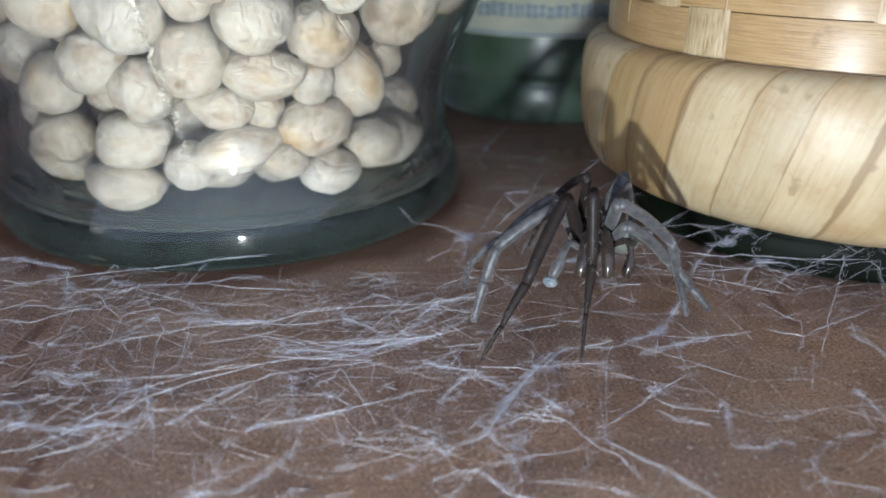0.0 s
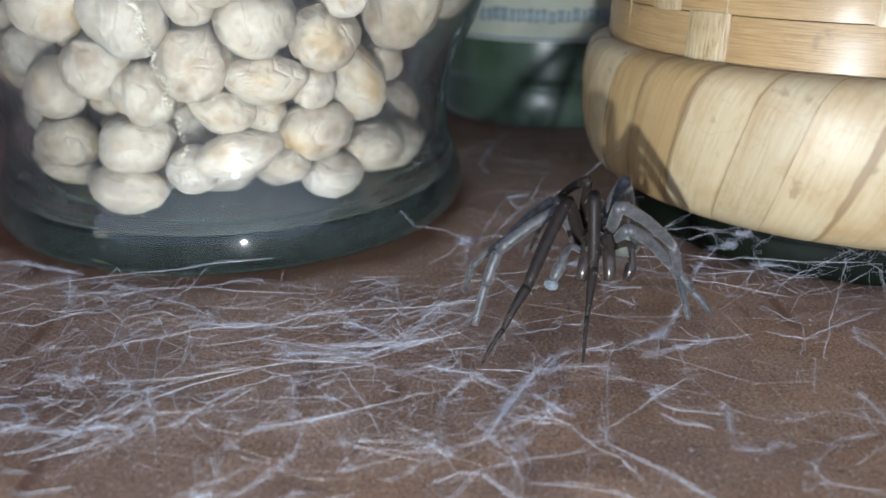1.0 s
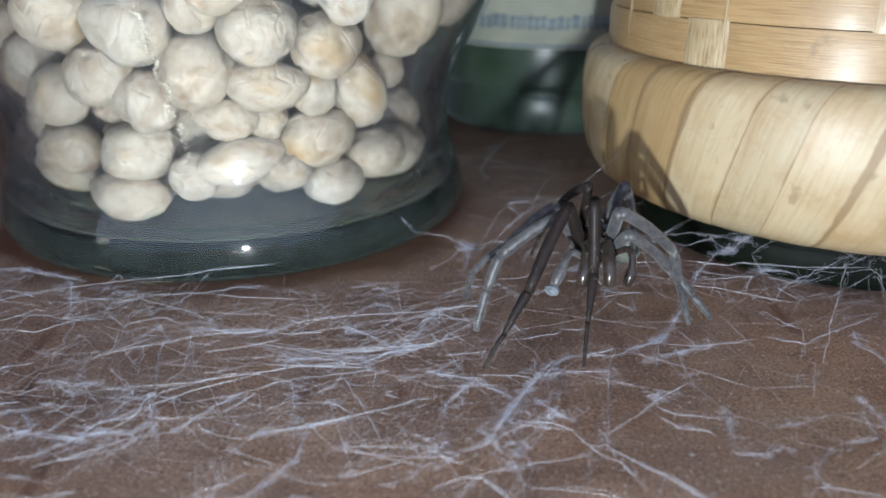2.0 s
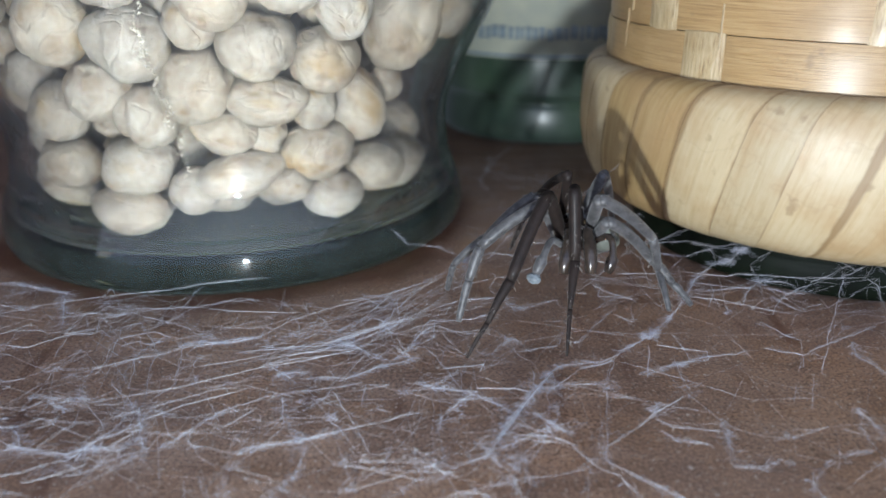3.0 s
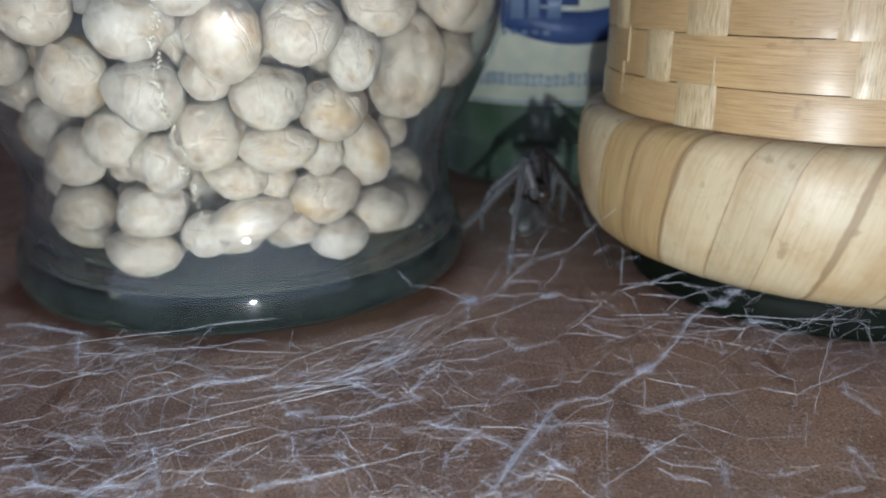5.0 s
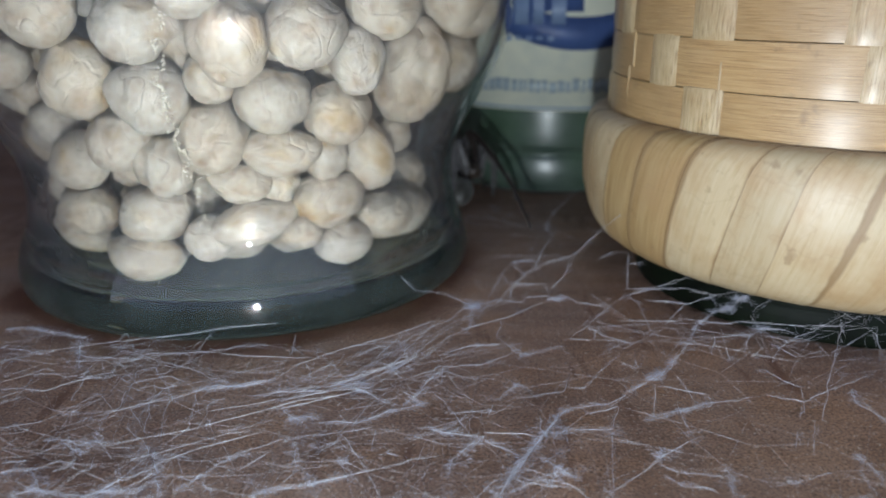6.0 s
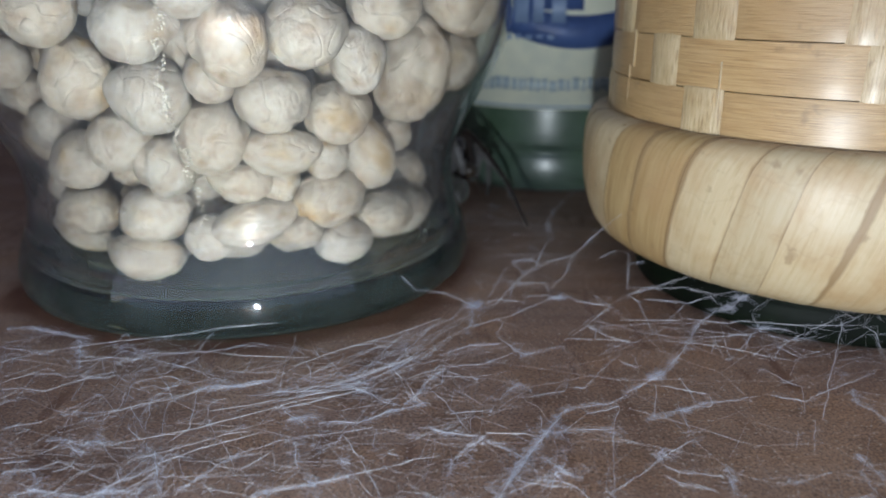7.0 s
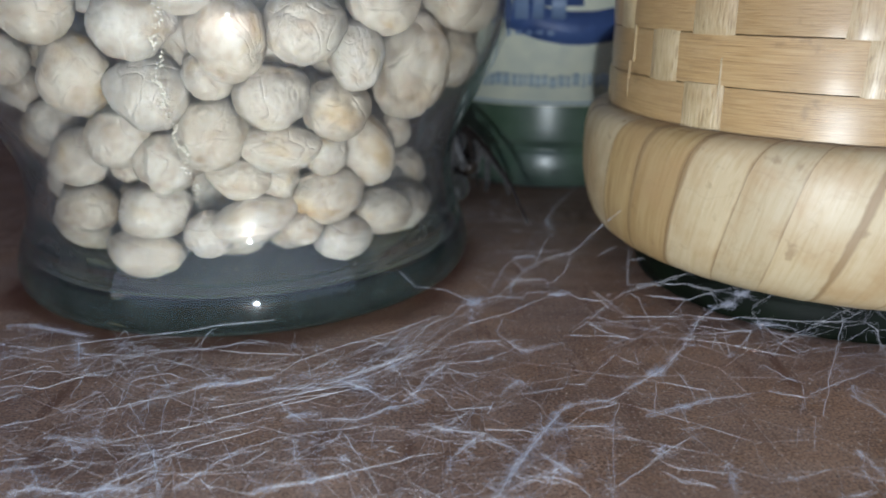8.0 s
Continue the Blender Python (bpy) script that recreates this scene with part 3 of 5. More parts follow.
def weave_basket():
    rng = random.Random(3)
    # the wrapped rim: slanting strips, each lapped over its neighbour
    wraps = [patch("wrap_strip", band_surface, 0, 13.0 + 0.4 * k, 0.0, 1.0, slant=(14.0, 12.8, 15.2)[k], nu=6, nv=16, thick=0.008, proud=0.22, bow=0.0, lap=0.08, under=0.1) for k in range(3)]
    for k, me in enumerate(wraps):
        for v in me.vertices:
            v.co *= 1 + 0.0011 * noise.noise(v.co * 260 + Vector((k * 9, 0, 0)))
    aged = [me.copy() for me in wraps]
    for me in wraps:
        me.materials.append(WRAP)
    for me in aged:
        me.materials.append(AGED)
    at = 0.0
    while at < 359:
        k = rng.randrange(3)
        ob = new("wrap_strip", (aged if 322 < at < 340 else wraps)[k])
        ob.parent = basket
        ob.matrix_basis = Matrix.Rotation(radians(at - 54 + rng.uniform(-0.9, 0.9)), 4, "Z")
        at += 10.9
    # the woven wall: rows of long strips, held by short uprights that step from row to row
    row, lows = 5.7, [0, -10.5, 1.5, -5, -13, 1, -8]
    strips, posts = [], []
    def wall(v):
        return 32.0, v, 1.0, 0.0
    for k in range(6):
        strips.append(patch("weave_strip", wall, 0, (22.6 if k < 3 else 37.6) + k % 3 * 0.4, 0.05, row - 0.07, nu=14, nv=6, thick=0.15, proud=0.05 * (k % 3), bow=0.04))
    for k in range(3):
        posts.append(patch("upright_strip", wall, 0, 8.8 + 0.5 * k, -0.15, row + 0.15, nu=6, nv=6, thick=0.22, proud=0.1 + 0.05 * k, bow=0.1))
    for me in strips:
        me.materials.append(STRIP)
    for me in posts:
        me.materials.append(UPRIGHT)
    for j, low in enumerate(lows):
        turns = 12 if j % 4 == 2 else 8
        period = 360 / turns
        for i in range(turns):
            start = -60.0 + low + i * period
            long = strips[rng.randrange(3)] if turns == 12 else strips[3 + rng.randrange(3)]
            for name, me, a in (("upright_strip", posts[rng.randrange(3)], start), ("weave_strip", long, start + 8.2)):
                ob = new(name, me)
                ob.parent = basket
                ob.matrix_basis = pose(0, 0, (24.3 + j * row) * MM, 0, 0, a + rng.uniform(-0.5, 0.5))


def splinters():
    """Pale torn edges of the uprights that show between the strips."""
    rng = random.Random(9)
    me = patch("splinter", lambda v: (32.2, v, 1.0, 0.0), 0, 0.38, 0, 4.6, nu=3, nv=10, thick=0.05, bow=0.0)
    for v in me.vertices:
        a = noise.noise(Vector((0, 0, v.co.z * 1300))) * 0.004
        v.co = Matrix.Rotation(a, 3, "Z") @ v.co
    me.materials.append(UPRIGHT)
    for ang, z in ((-51.4, 25.0), (-51.0, 28.6), (-80, 27.0), (-78.5, 31.5), (12, 28), (40, 33), (75, 26), (120, 30), (-120, 27)):
        ob = new("splinter", me)
        ob.parent = basket
        ob.matrix_basis = pose(0, 0, z * MM, 0, 0, ang + rng.uniform(-0.4, 0.4))


weave_basket()
splinters()

# ---- the green bottle behind ----
BOTTLE = Vector((25.0 * MM, 181.5 * MM, 0))
bottle = thing("green_bottle", Matrix.Translation(BOTTLE), "green glass bottle with a cream and blue paper label", "bottle")
bm = bmesh.new()
revolve(bm, smooth_profile([(0, 1.5), (19, 0.8), (22.6, 0.2), (24.0, 1.6), (24.3, 4.5), (24.0, 7.4), (23.6, 8.4), (24.0, 9.6), (24.4, 13), (24.4, 40), (24.4, 90), (22, 102), (14, 118), (12, 140), (12, 165), (0, 166)], 4), 96)
part("body", bm, GREEN, bottle)


def label_patch(name, r, a0, a1, z0, z1, mat, parent, sag=0.0, text=""):
    bm = bmesh.new()
    cols = [[bm.verts.new((rr * MM * math.sin(radians(a)), -rr * MM * math.cos(radians(a)), (z + sag * abs(a - 5) ** 2 / 900) * MM)) for rr, z in ((r, z0), (r, z1), (r - 0.15, z1), (r - 0.15, z0))] for a in np.linspace(a0, a1, 25)]
    for p, q in zip(cols, cols[1:]):
        for k in range(4):
            bm.faces.new((p[k], q[k], q[(k + 1) % 4], p[(k + 1) % 4]))
    bm.faces.new(cols[0])
    bm.faces.new(list(reversed(cols[-1])))
    bmesh.ops.recalc_face_normals(bm, faces=bm.faces)
    return part(name, bm, mat, parent, text)


sheet = label_patch("paper_label", 24.6, -80, 80, 17.6, 72, CREAM, bottle, text="cream paper label")
label_patch("blue_band", 24.75, -79, 79, 29.6, 36.0, BLUE, sheet, 2.6)
label_patch("blue_line", 24.75, -79, 79, 17.9, 18.5, TEAL, sheet)
bar_rng = random.Random(4)
at = -62.0
while at < 50:
    wide = bar_rng.uniform(1.6, 3.6)
    low = 21.2 + bar_rng.uniform(0, 0.5)
    label_patch("printed_bar", 24.75, at, at + wide, low, low + bar_rng.uniform(2.2, 2.6), TEAL, sheet)
    at += wide + bar_rng.uniform(0.5, 1.2)
for k in range(5):
    label_patch("printed_bar", 24.9, -30 + k * 5.0, -27 + k * 5.0, 31.4 + 0.2 * (k % 2), 32.4, PALE_BLUE, sheet)
for k in range(4):
    label_patch("printed_bar", 24.9, -34 + k * 8.5, -29 + k * 8.5 + (k % 2) * 1.5, 34.6, 40.5 + (k % 3), PALE_BLUE, sheet)
label_patch("printed_bar", 24.75, -40, 6, 37.0, 46, BLUE, sheet)

# ---- the spider ----
SPIDER = Vector((16.5, 77, 0))


def ellipsoid(bm, at, size, turn=(0, 0, 0), rough=0.04):
    made = bmesh.ops.create_icosphere(bm, subdivisions=4, radius=1)["verts"]
    m = Matrix.LocRotScale(Vector(at) * MM, Euler([radians(a) for a in turn]), Vector(size) * MM)
    for v in made:
        v.co = m @ (v.co * (1 + rough * noise.noise(v.co * 3.1)))


def leg(parent, joints, radii, mat, seed):
    """A spider's leg: thigh, shin and two thin end joints, with spines; it turns about its root."""
    rng = random.Random(seed)
    pts = [(Vector(j) - SPIDER) * MM for j in joints]
    root = pts[0]
    pts = [p - root for p in pts]
    radii = [r * (0.94 if mat == LEG_GREY else 0.78) * MM for r in radii]
    holder = None
    for i in range(len(pts) - 1):
        a, b = pts[i], pts[i + 1]
        bm = bmesh.new()
        n = 9
        line = [a.lerp(b, k / n) + Vector((0, 0, (b - a).length * 0.05 * math.sin(math.pi * k / n))) for k in range(n + 1)]
        r0, r1 = radii[i], radii[i + 1]
        girth = [(r0 + (r1 - r0) * k / n) * (1 + 0.04 * math.sin(math.pi * k / n)) * (0.9 if k in (0, n) else 1) for k in range(n + 1)]
        tube(bm, line, girth, 12)
        ob = part("leg" if i == 0 else ("shin", "foot_joint", "foot_tip", "claw_joint")[i - 1], bm, mat, holder or parent)
        if holder is None:
            holder = ob
            ob.matrix_basis = Matrix.Translation(root)
        if i:
            bm = bmesh.new()
            for _ in range(26):
                s = rng.uniform(0.04, 0.96)
                p = a.lerp(b, s)
                way = (b - a).normalized()
                out = Vector((rng.gauss(0, 1), rng.gauss(0, 1), rng.gauss(0, 1)))
                out = (out - way * out.dot(way)).normalized()
                r = r0 + (r1 - r0) * s
                tip = p + out * (r + rng.uniform(0.2, 0.5) * MM) + way * 0.35 * MM
                tube(bm, [p + out * r * 0.8, p + out * (r + 0.15 * MM) + way * 0.1 * MM, tip], [0.035 * MM, 0.028 * MM, 0.008 * MM], 4)
            tagged(part("hair", bm, HAIR, holder), kind="stuff")
    return holder


def build_spider():
    ob = thing("spider", Matrix.Translation(SPIDER * MM), "grey-brown long-legged spider standing on its cobweb", "spider")
    here = lambda p: Vector(p) - SPIDER
    bm = bmesh.new()
    ellipsoid(bm, here((16.4, 77.0, 8.6)), (2.0, 3.0, 1.7), (12, 0, -8))
    ellipsoid(bm, here((16.3, 75.0, 9.3)), (1.35, 1.5, 1.3), (20, 0, -8))
    part("head", bm, JAW, ob)
    bm = bmesh.new()
    ellipsoid(bm, here((20.6, 82.4, 6.2)), (2.2, 3.6, 2.1), (-14, 0, -32), 0.06)
    part("abdomen", bm, BELLY, ob, "dark grey abdomen")
    bm = bmesh.new()
    ellipsoid(bm, here((20.3, 79.3, 7.0)), (1.9, 0.9, 1.4), (0, 8, -20), 0.08)
    part("belly", bm, SAGE, ob, "pale grey-green underside")
    for x, lean in ((15.5, -1.0), (17.3, -0.1)):
        bm = bmesh.new()
        pts = glide([here((x, 73.9, 10.0)), here((x + 0.3 * lean, 72.4, 9.2)), here((x + 0.8 * lean, 71.2, 7.9)), here((x + lean, 70.9, 6.6))], 4)
        tube(bm, [p * MM for p in pts], [(0.45 + 0.22 * math.sin(math.pi * (0.15 + 0.75 * k / (len(pts) - 1)))) * MM for k in range(len(pts))], 12)
        part("jaw", bm, JAW, ob, "glossy brown jaw")
    for pts, mat in (([(14.9, 74.6, 8.2), (13.4, 72.2, 9.6), (12.4, 70.6, 8.6), (11.6, 69.9, 7.0)], LEG_GREY), ([(17.9, 74.6, 8.4), (19.2, 72.4, 9.8), (19.4, 71.2, 8.4), (18.9, 70.8, 6.6)], JAW)):
        bm = bmesh.new()
        line = glide([here(p) for p in pts], 4)
        tube(bm, [p * MM for p in line], [(0.36 + (0.3 if k > len(line) * 0.66 else 0) * math.sin(math.pi * k / (len(line) - 1)) ** 0.5) * MM for k in range(len(line))], 10)
        part("feeler", bm, mat, ob)
    for at, size, turn in (((11.4, 69.8, 6.6), (0.7, 0.55, 0.55), (0, 10, -20)),):
        bm = bmesh.new()
        ellipsoid(bm, here(at), size, turn, 0.15)
        part("feeler_tip", bm, PALE, ob, "pale blue-grey feeler tip")
    for k in range(6):
        bm = bmesh.new()
        ellipsoid(bm, here((15.55 + 0.32 * k, 73.65 + 0.06 * abs(k - 2.5), 10.3 + 0.18 * (k % 2))), (0.16, 0.14, 0.16), rough=0)
        part("eye", bm, LEG_DARK, ob)
    L = lambda joints, radii, mat, seed: leg(ob, joints, radii, mat, seed)
    return ob, [
        L([(15.4, 76, 7.6), (13.0, 73, 14.1), (8.9, 68.2, 7.1), (6.6, 66.3, 3.6), (4.6, 65, 0.6)], (0.8, 0.85, 0.72, 0.36, 0.2), LEG_DARK, 1),
        L([(16.9, 75.6, 8.0), (15.3, 71.9, 15.1), (15.6, 70.9, 7.9), (14.7, 67.7, 4.2), (14.1, 65.1, 0.5)], (0.75, 0.8, 0.72, 0.33, 0.16), LEG_DARK, 2),
        L([(15.0, 77, 7.8), (12.7, 75, 12.5), (6.5, 74, 8.3), (5.3, 73.2, 5.0), (4.2, 72.2, 0.8)], (0.6, 0.66, 0.62, 0.48, 0.34), LEG_GREY, 3),
        L([(15.2, 78.4, 7.8), (12.4, 78, 12.4), (7.6, 79, 7.5), (4.0, 79.5, 4.0), (3.4, 80, 0.8)], (0.55, 0.6, 0.5, 0.4, 0.3), LEG_GREY, 4),
        L([(18.0, 76.6, 7.8), (17.8, 71.8, 14.0), (24.6, 75.4, 8.4), (26.0, 76.5, 4.1), (26.6, 73.6, 0.8)], (0.6, 0.66, 0.55, 0.42, 0.28), LEG_GREY, 5),
        L([(18.1, 75.8, 7.4), (18.9, 72.0, 11.6), (25.2, 77, 5.4), (27.4, 75.9, 3.0), (29.4, 74.9, 0.8)], (0.58, 0.62, 0.56, 0.45, 0.3), LEG_GREY, 6),
        L([(17.9, 78.6, 8.4), (18.2, 79.4, 9.9), (19.7, 78.3, 14.6), (24, 89, 5), (25, 91, 0.8)], (0.55, 0.72, 0.6, 0.36, 0.24), LEG_GREY, 7),
        L([(15.6, 79.2, 8.4), (15.2, 74.6, 15.7), (13.4, 86, 8.6), (12.4, 90, 3.4), (12, 92, 0.8)], (0.55, 0.6, 0.5, 0.36, 0.24), LEG_DARK, 8),
    ]


spider, spider_legs = build_spider()

# ---- the cobweb ----
cobweb = thing("cobweb", Matrix.Identity(4), "tangled grey-white cobweb spread over the shelf", "cobweb")
web_rng = random.Random(11)


def thread(bm, points, r, kink=0.12, sides=4, pitch=1.0):
    """One silk thread in millimetres, gently waved, with small knots."""
    line = []
    for a, b in zip(points, points[1:]):
        n = max(1, int((b - a).length / pitch))
        for k in range(n):
            p = a.lerp(b, k / n)
            if line:
                p += Vector((web_rng.gauss(0, kink), web_rng.gauss(0, kink), web_rng.gauss(0, kink)))
            line.append(p)
    line.append(points[-1])
    line = glide(line, 3)
    for p in line:
        p.z = max(p.z, 0.1)
    knot, last = web_rng.randrange(9, 30), len(line) - 1
    tube(bm, [p * MM for p in line], [r * MM * min(1.0, 0.25 + 5 * min(k, last - k) / last) * (1.9 if k % knot == knot - 1 else web_rng.uniform(0.75, 1.15)) for k in range(last + 1)], sides)


def fibre(haze, p, reach, r, turn=None, curl=0.8):
    """One short curled fibre of fluff."""
    way, turn = [p], web_rng.uniform(0, 6.28) if turn is None else turn
    for _ in range(web_rng.randrange(3, 7)):
        turn += web_rng.gauss(0, curl)
        way.append(way[-1] + Vector((math.cos(turn), math.sin(turn), web_rng.gauss(0, 0.35))) * reach)
    thread(haze, way, r, 0.0, 3)


# core thickness, wave, companions, their spread, fibres for each millimetre, their spread, silk
TAUT_WAY = (0.020, 0.012, 0.10, 0.12, 0.4, 0.10, TAUT)
BOLD_WAY = (0.022, 0.05, 0.25, 0.22, 2.0, 0.10, TAUT)
KNOT_WAY = (0.014, 0.05, 1.0, 0.2, 60.0, 0.26, SILK)
SOFT_WAY = (0.010, 0.07, 0.4, 0.2, 4.0, 0.14, SILK)
SLACK_WAY = (0.013, 0.06, 0.2, 0.3, 1.0, 0.08, SILK)
FINE_WAY = (0.010, 0.015, 0.25, 0.25, 0.5, 0.10, TAUT)
THREAD_WAY = (0.021, 0.06, 0.30, 0.30, 1.5, 0.08, SILK)
WOOL_WAY = (0.016, 0.07, 0.9, 0.18, 13.0, 0.12, SILK)
strands = []


def lay(style, high, low, flat, pull=""):
    """A strand over the given way (x, y, x, y ... in millimetres), its height running from high to low; its origin lies at its first point."""
    core, kink, mates, apart, fluff, wide, mat = style
    flat = [Vector((x, y, 0)) for x, y in zip(flat[::2], flat[1::2])]
    gone = [0.0]
    for a, b in zip(flat, flat[1:]):
        gone.append(gone[-1] + (b - a).length)
    pts = [p + Vector((0, 0, high + (low - high) * g / gone[-1])) for p, g in zip(flat, gone)]
    main, haze = bmesh.new(), bmesh.new()
    thread(main, [p.copy() for p in pts], core * web_rng.uniform(0.8, 1.2), kink, 4, 0.9)
    for _ in range(int(mates * gone[-1] + web_rng.random())):
        i = web_rng.randrange(len(pts) - 1)
        j = web_rng.randrange(i + 1, len(pts))
        way = [p + Vector((web_rng.gauss(0, apart), web_rng.gauss(0, apart), web_rng.gauss(0, apart * 0.6))) for p in pts[i:j + 1]]
        thread(main, way, web_rng.choice((0.006, 0.008, 0.011)), 0.05, 3, 0.9)
    for _ in range(2 + int(fluff * gone[-1])):
        i = web_rng.randrange(len(pts) - 1)
        s = web_rng.random() if fluff < 5 else 0.5 + 0.5 * math.sin(6.28 * web_rng.random())
        p = pts[i].lerp(pts[i + 1], s) + Vector((web_rng.gauss(0, wide), web_rng.gauss(0, wide), web_rng.gauss(0, wide * 0.6)))
        step = pts[i + 1] - pts[i]
        fibre(haze, p, web_rng.uniform(0.12, 0.28), web_rng.choice((0.006, 0.009, 0.012)), math.atan2(step.y, step.x) + web_rng.gauss(0, 0.5), 0.45)
    for bm in (main, haze):
        for v in bm.verts:
            v.co -= pts[0] * MM
    ob = tagged(part("strand", main, mat, cobweb), kind="stuff")
    tagged(part("fluff", haze, HAZE, ob), kind="stuff")
    ob.matrix_basis = Matrix.Translation(pts[0] * MM)
    strands.append((ob, pts[0], pts[-1], pull))


# the strands of the sheet before the jar, of the fan, the perch and the branching strand before the basket
lay(TAUT_WAY, 3.2, 3.2, (-45.3, 75.6, -37.2, 78.6, -29.6, 80.6, -26.1, 82.2, -19.7, 83.8))
lay(WOOL_WAY, 2.5, 2.5, (-52.1, 83.5, -48.9, 83.8, -44.8, 82.2, -41.2, 80.9))
lay(THREAD_WAY, 2, 2, (-50.9, 79.9, -47.1, 78.7, -45.1, 78))
lay(THREAD_WAY, 2, 2, (-48.8, 76, -47, 77.3, -44.2, 78.7))
lay(TAUT_WAY, 2, 2, (-46.2, 71.2, -44.6, 72.7, -43, 74.4, -41.8, 73.9))
lay(THREAD_WAY, 2, 2, (-43.4, 72.1, -43.1, 73.3, -39.2, 72.8, -37.9, 73.8))
lay(TAUT_WAY, 1.8, 1.8, (-42.7, 70.1, -40.9, 69.9, -39.7, 71.1, -37.5, 72.9, -35.6, 72.7, -35, 73.4))
lay(THREAD_WAY, 1.5, 1.5, (-45.9, 70.6, -44.1, 71.1, -41.8, 70.5))
lay(THREAD_WAY, 1.5, 1.5, (-42.8, 67.4, -43.5, 69.4, -43.8, 72.8))
lay(THREAD_WAY, 1.2, 1.8, (-37.8, 68.8, -37.9, 71.1, -38, 72.7))
lay(WOOL_WAY, 2.2, 2, (-42.3, 81.3, -40.9, 78.2, -39.5, 74.6))
lay(THREAD_WAY, 2, 2.4, (-40.7, 76, -36.7, 76.9, -36.3, 78.4, -33.4, 77.1))
lay(THREAD_WAY, 2.2, 2, (-35.6, 74.2, -35.2, 75.6, -33.3, 77, -27.8, 74.5, -22.7, 71.4))
lay(THREAD_WAY, 2, 1.5, (-35.8, 74.6, -34.6, 73.1, -33, 71.8))
lay(THREAD_WAY, 2.5, 2.5, (-37.5, 79.9, -37.3, 82.2, -36.1, 80.6))
lay(THREAD_WAY, 2.4, 2.4, (-33.5, 77.3, -29.3, 77.3, -26.2, 77.7, -22.8, 79.3, -19.9, 79.2))
lay(TAUT_WAY, 2.4, 2.4, (-25.6, 77.6, -22.2, 76.7, -14.9, 76.2))
lay(THREAD_WAY, 1.5, 2.5, (-28.4, 78.3, -27.8, 80.7, -27.2, 82.4))
lay(TAUT_WAY, 1.5, 2.4, (-34.6, 64.9, -30, 67.3, -27.5, 68, -24.5, 69.6, -19.5, 70.3), "fan")
lay(TAUT_WAY, 2.4, 3, (-19.5, 70.3, -17.4, 71.5, -15.5, 74.5, -11.7, 77.6, -5.6, 81.3, 0, 85.8), "fan")
lay(WOOL_WAY, 2, 2.4, (-25.6, 69.4, -23.6, 70.4, -21.2, 70.1, -18.4, 70.7), "fan")
lay(WOOL_WAY, 2.4, 2.4, (-22.2, 69.6, -20.1, 70.6, -17.9, 71), "fan")
lay(THREAD_WAY, 1.5, 1.5, (-31.9, 70.6, -30.4, 71.3, -28.5, 71))
lay(THREAD_WAY, 1, 1.8, (-32.2, 67.5, -32.6, 70.1, -33, 72.2, -30, 73.6, -26, 71.6))
lay(THREAD_WAY, 1.5, 1, (-32.8, 71.8, -33.3, 75.1, -31.8, 76, -28.7, 71.3, -27.8, 69.7))
lay(THREAD_WAY, 1, 0.5, (-27.8, 69.7, -27.9, 67.2, -26.7, 62.7))
lay(THREAD_WAY, 1, 0.5, (-29.9, 68.9, -29.3, 66.8, -28.8, 64.1))
lay(THREAD_WAY, 1.5, 0.6, (-25.5, 70, -24.9, 67.5, -24.6, 64.4, -25.8, 62.5))
lay(THREAD_WAY, 1, 0.6, (-33.2, 71.5, -32.9, 69, -33.1, 67.9))
lay(THREAD_WAY, 1, 0.6, (-31.8, 68.6, -30.5, 66.7, -28.9, 64.5))
lay(THREAD_WAY, 1.2, 1.5, (-23.6, 67.1, -23.4, 68.3, -22.1, 69))
lay(TAUT_WAY, 1.5, 1.5, (-23.3, 66.4, -18.9, 67.8, -16.4, 69))
lay(THREAD_WAY, 1, 1, (-42.3, 63.9, -41.1, 64.7, -39, 65.3))
lay(WOOL_WAY, 1, 1, (-37.3, 61.9, -35.6, 62.1, -33.1, 61.4, -32.6, 61.9, -31, 61.5))
lay(WOOL_WAY, 1, 1, (-35.1, 61.9, -33.8, 60.5, -32.6, 60.1))
lay(TAUT_WAY, 1, 1.8, (-32.6, 60.2, -29.8, 61.5, -25.8, 62.8, -23.6, 63.6, -21, 64.9, -17.1, 66.8, -14.5, 68.3, -10.6, 69), "fan")
lay(TAUT_WAY, 0.8, 0.8, (-30.7, 61.1, -28.4, 61.1))
lay(TAUT_WAY, 0.8, 1.2, (-28.8, 57.6, -27.7, 59.2, -24.6, 60.8, -20.5, 62.9, -18, 63.5))
lay(TAUT_WAY, 0.8, 1.2, (-26.4, 57.9, -24.2, 59.5, -22.5, 60.7, -17.8, 62.9, -17.1, 63.2))
lay(THREAD_WAY, 0.5, 0.8, (-28.8, 57, -27.1, 57, -26.4, 57.9, -26.4, 59.8))
lay(WOOL_WAY, 0.6, 0.6, (-38.9, 57.4, -37.7, 57.9, -35.7, 58.4))
lay(TAUT_WAY, 0.6, 0.8, (-35.7, 58.4, -34.2, 59.2))
lay(WOOL_WAY, 0.5, 0.4, (-36.8, 58.2, -35.5, 57, -34.6, 55.4, -36.5, 54.2))
lay(TAUT_WAY, 0.5, 0.8, (-33.1, 55.1, -31.8, 57.6, -31.2, 57.9, -31.6, 60.1))
lay(THREAD_WAY, 0.5, 0.8, (-34.6, 57.8, -33.4, 58.4, -33.1, 59.5))
lay(WOOL_WAY, 0.4, 0.4, (-34.3, 55.1, -30.2, 54.5, -28.6, 55.3, -26.2, 55.1, -25.4, 56.3))
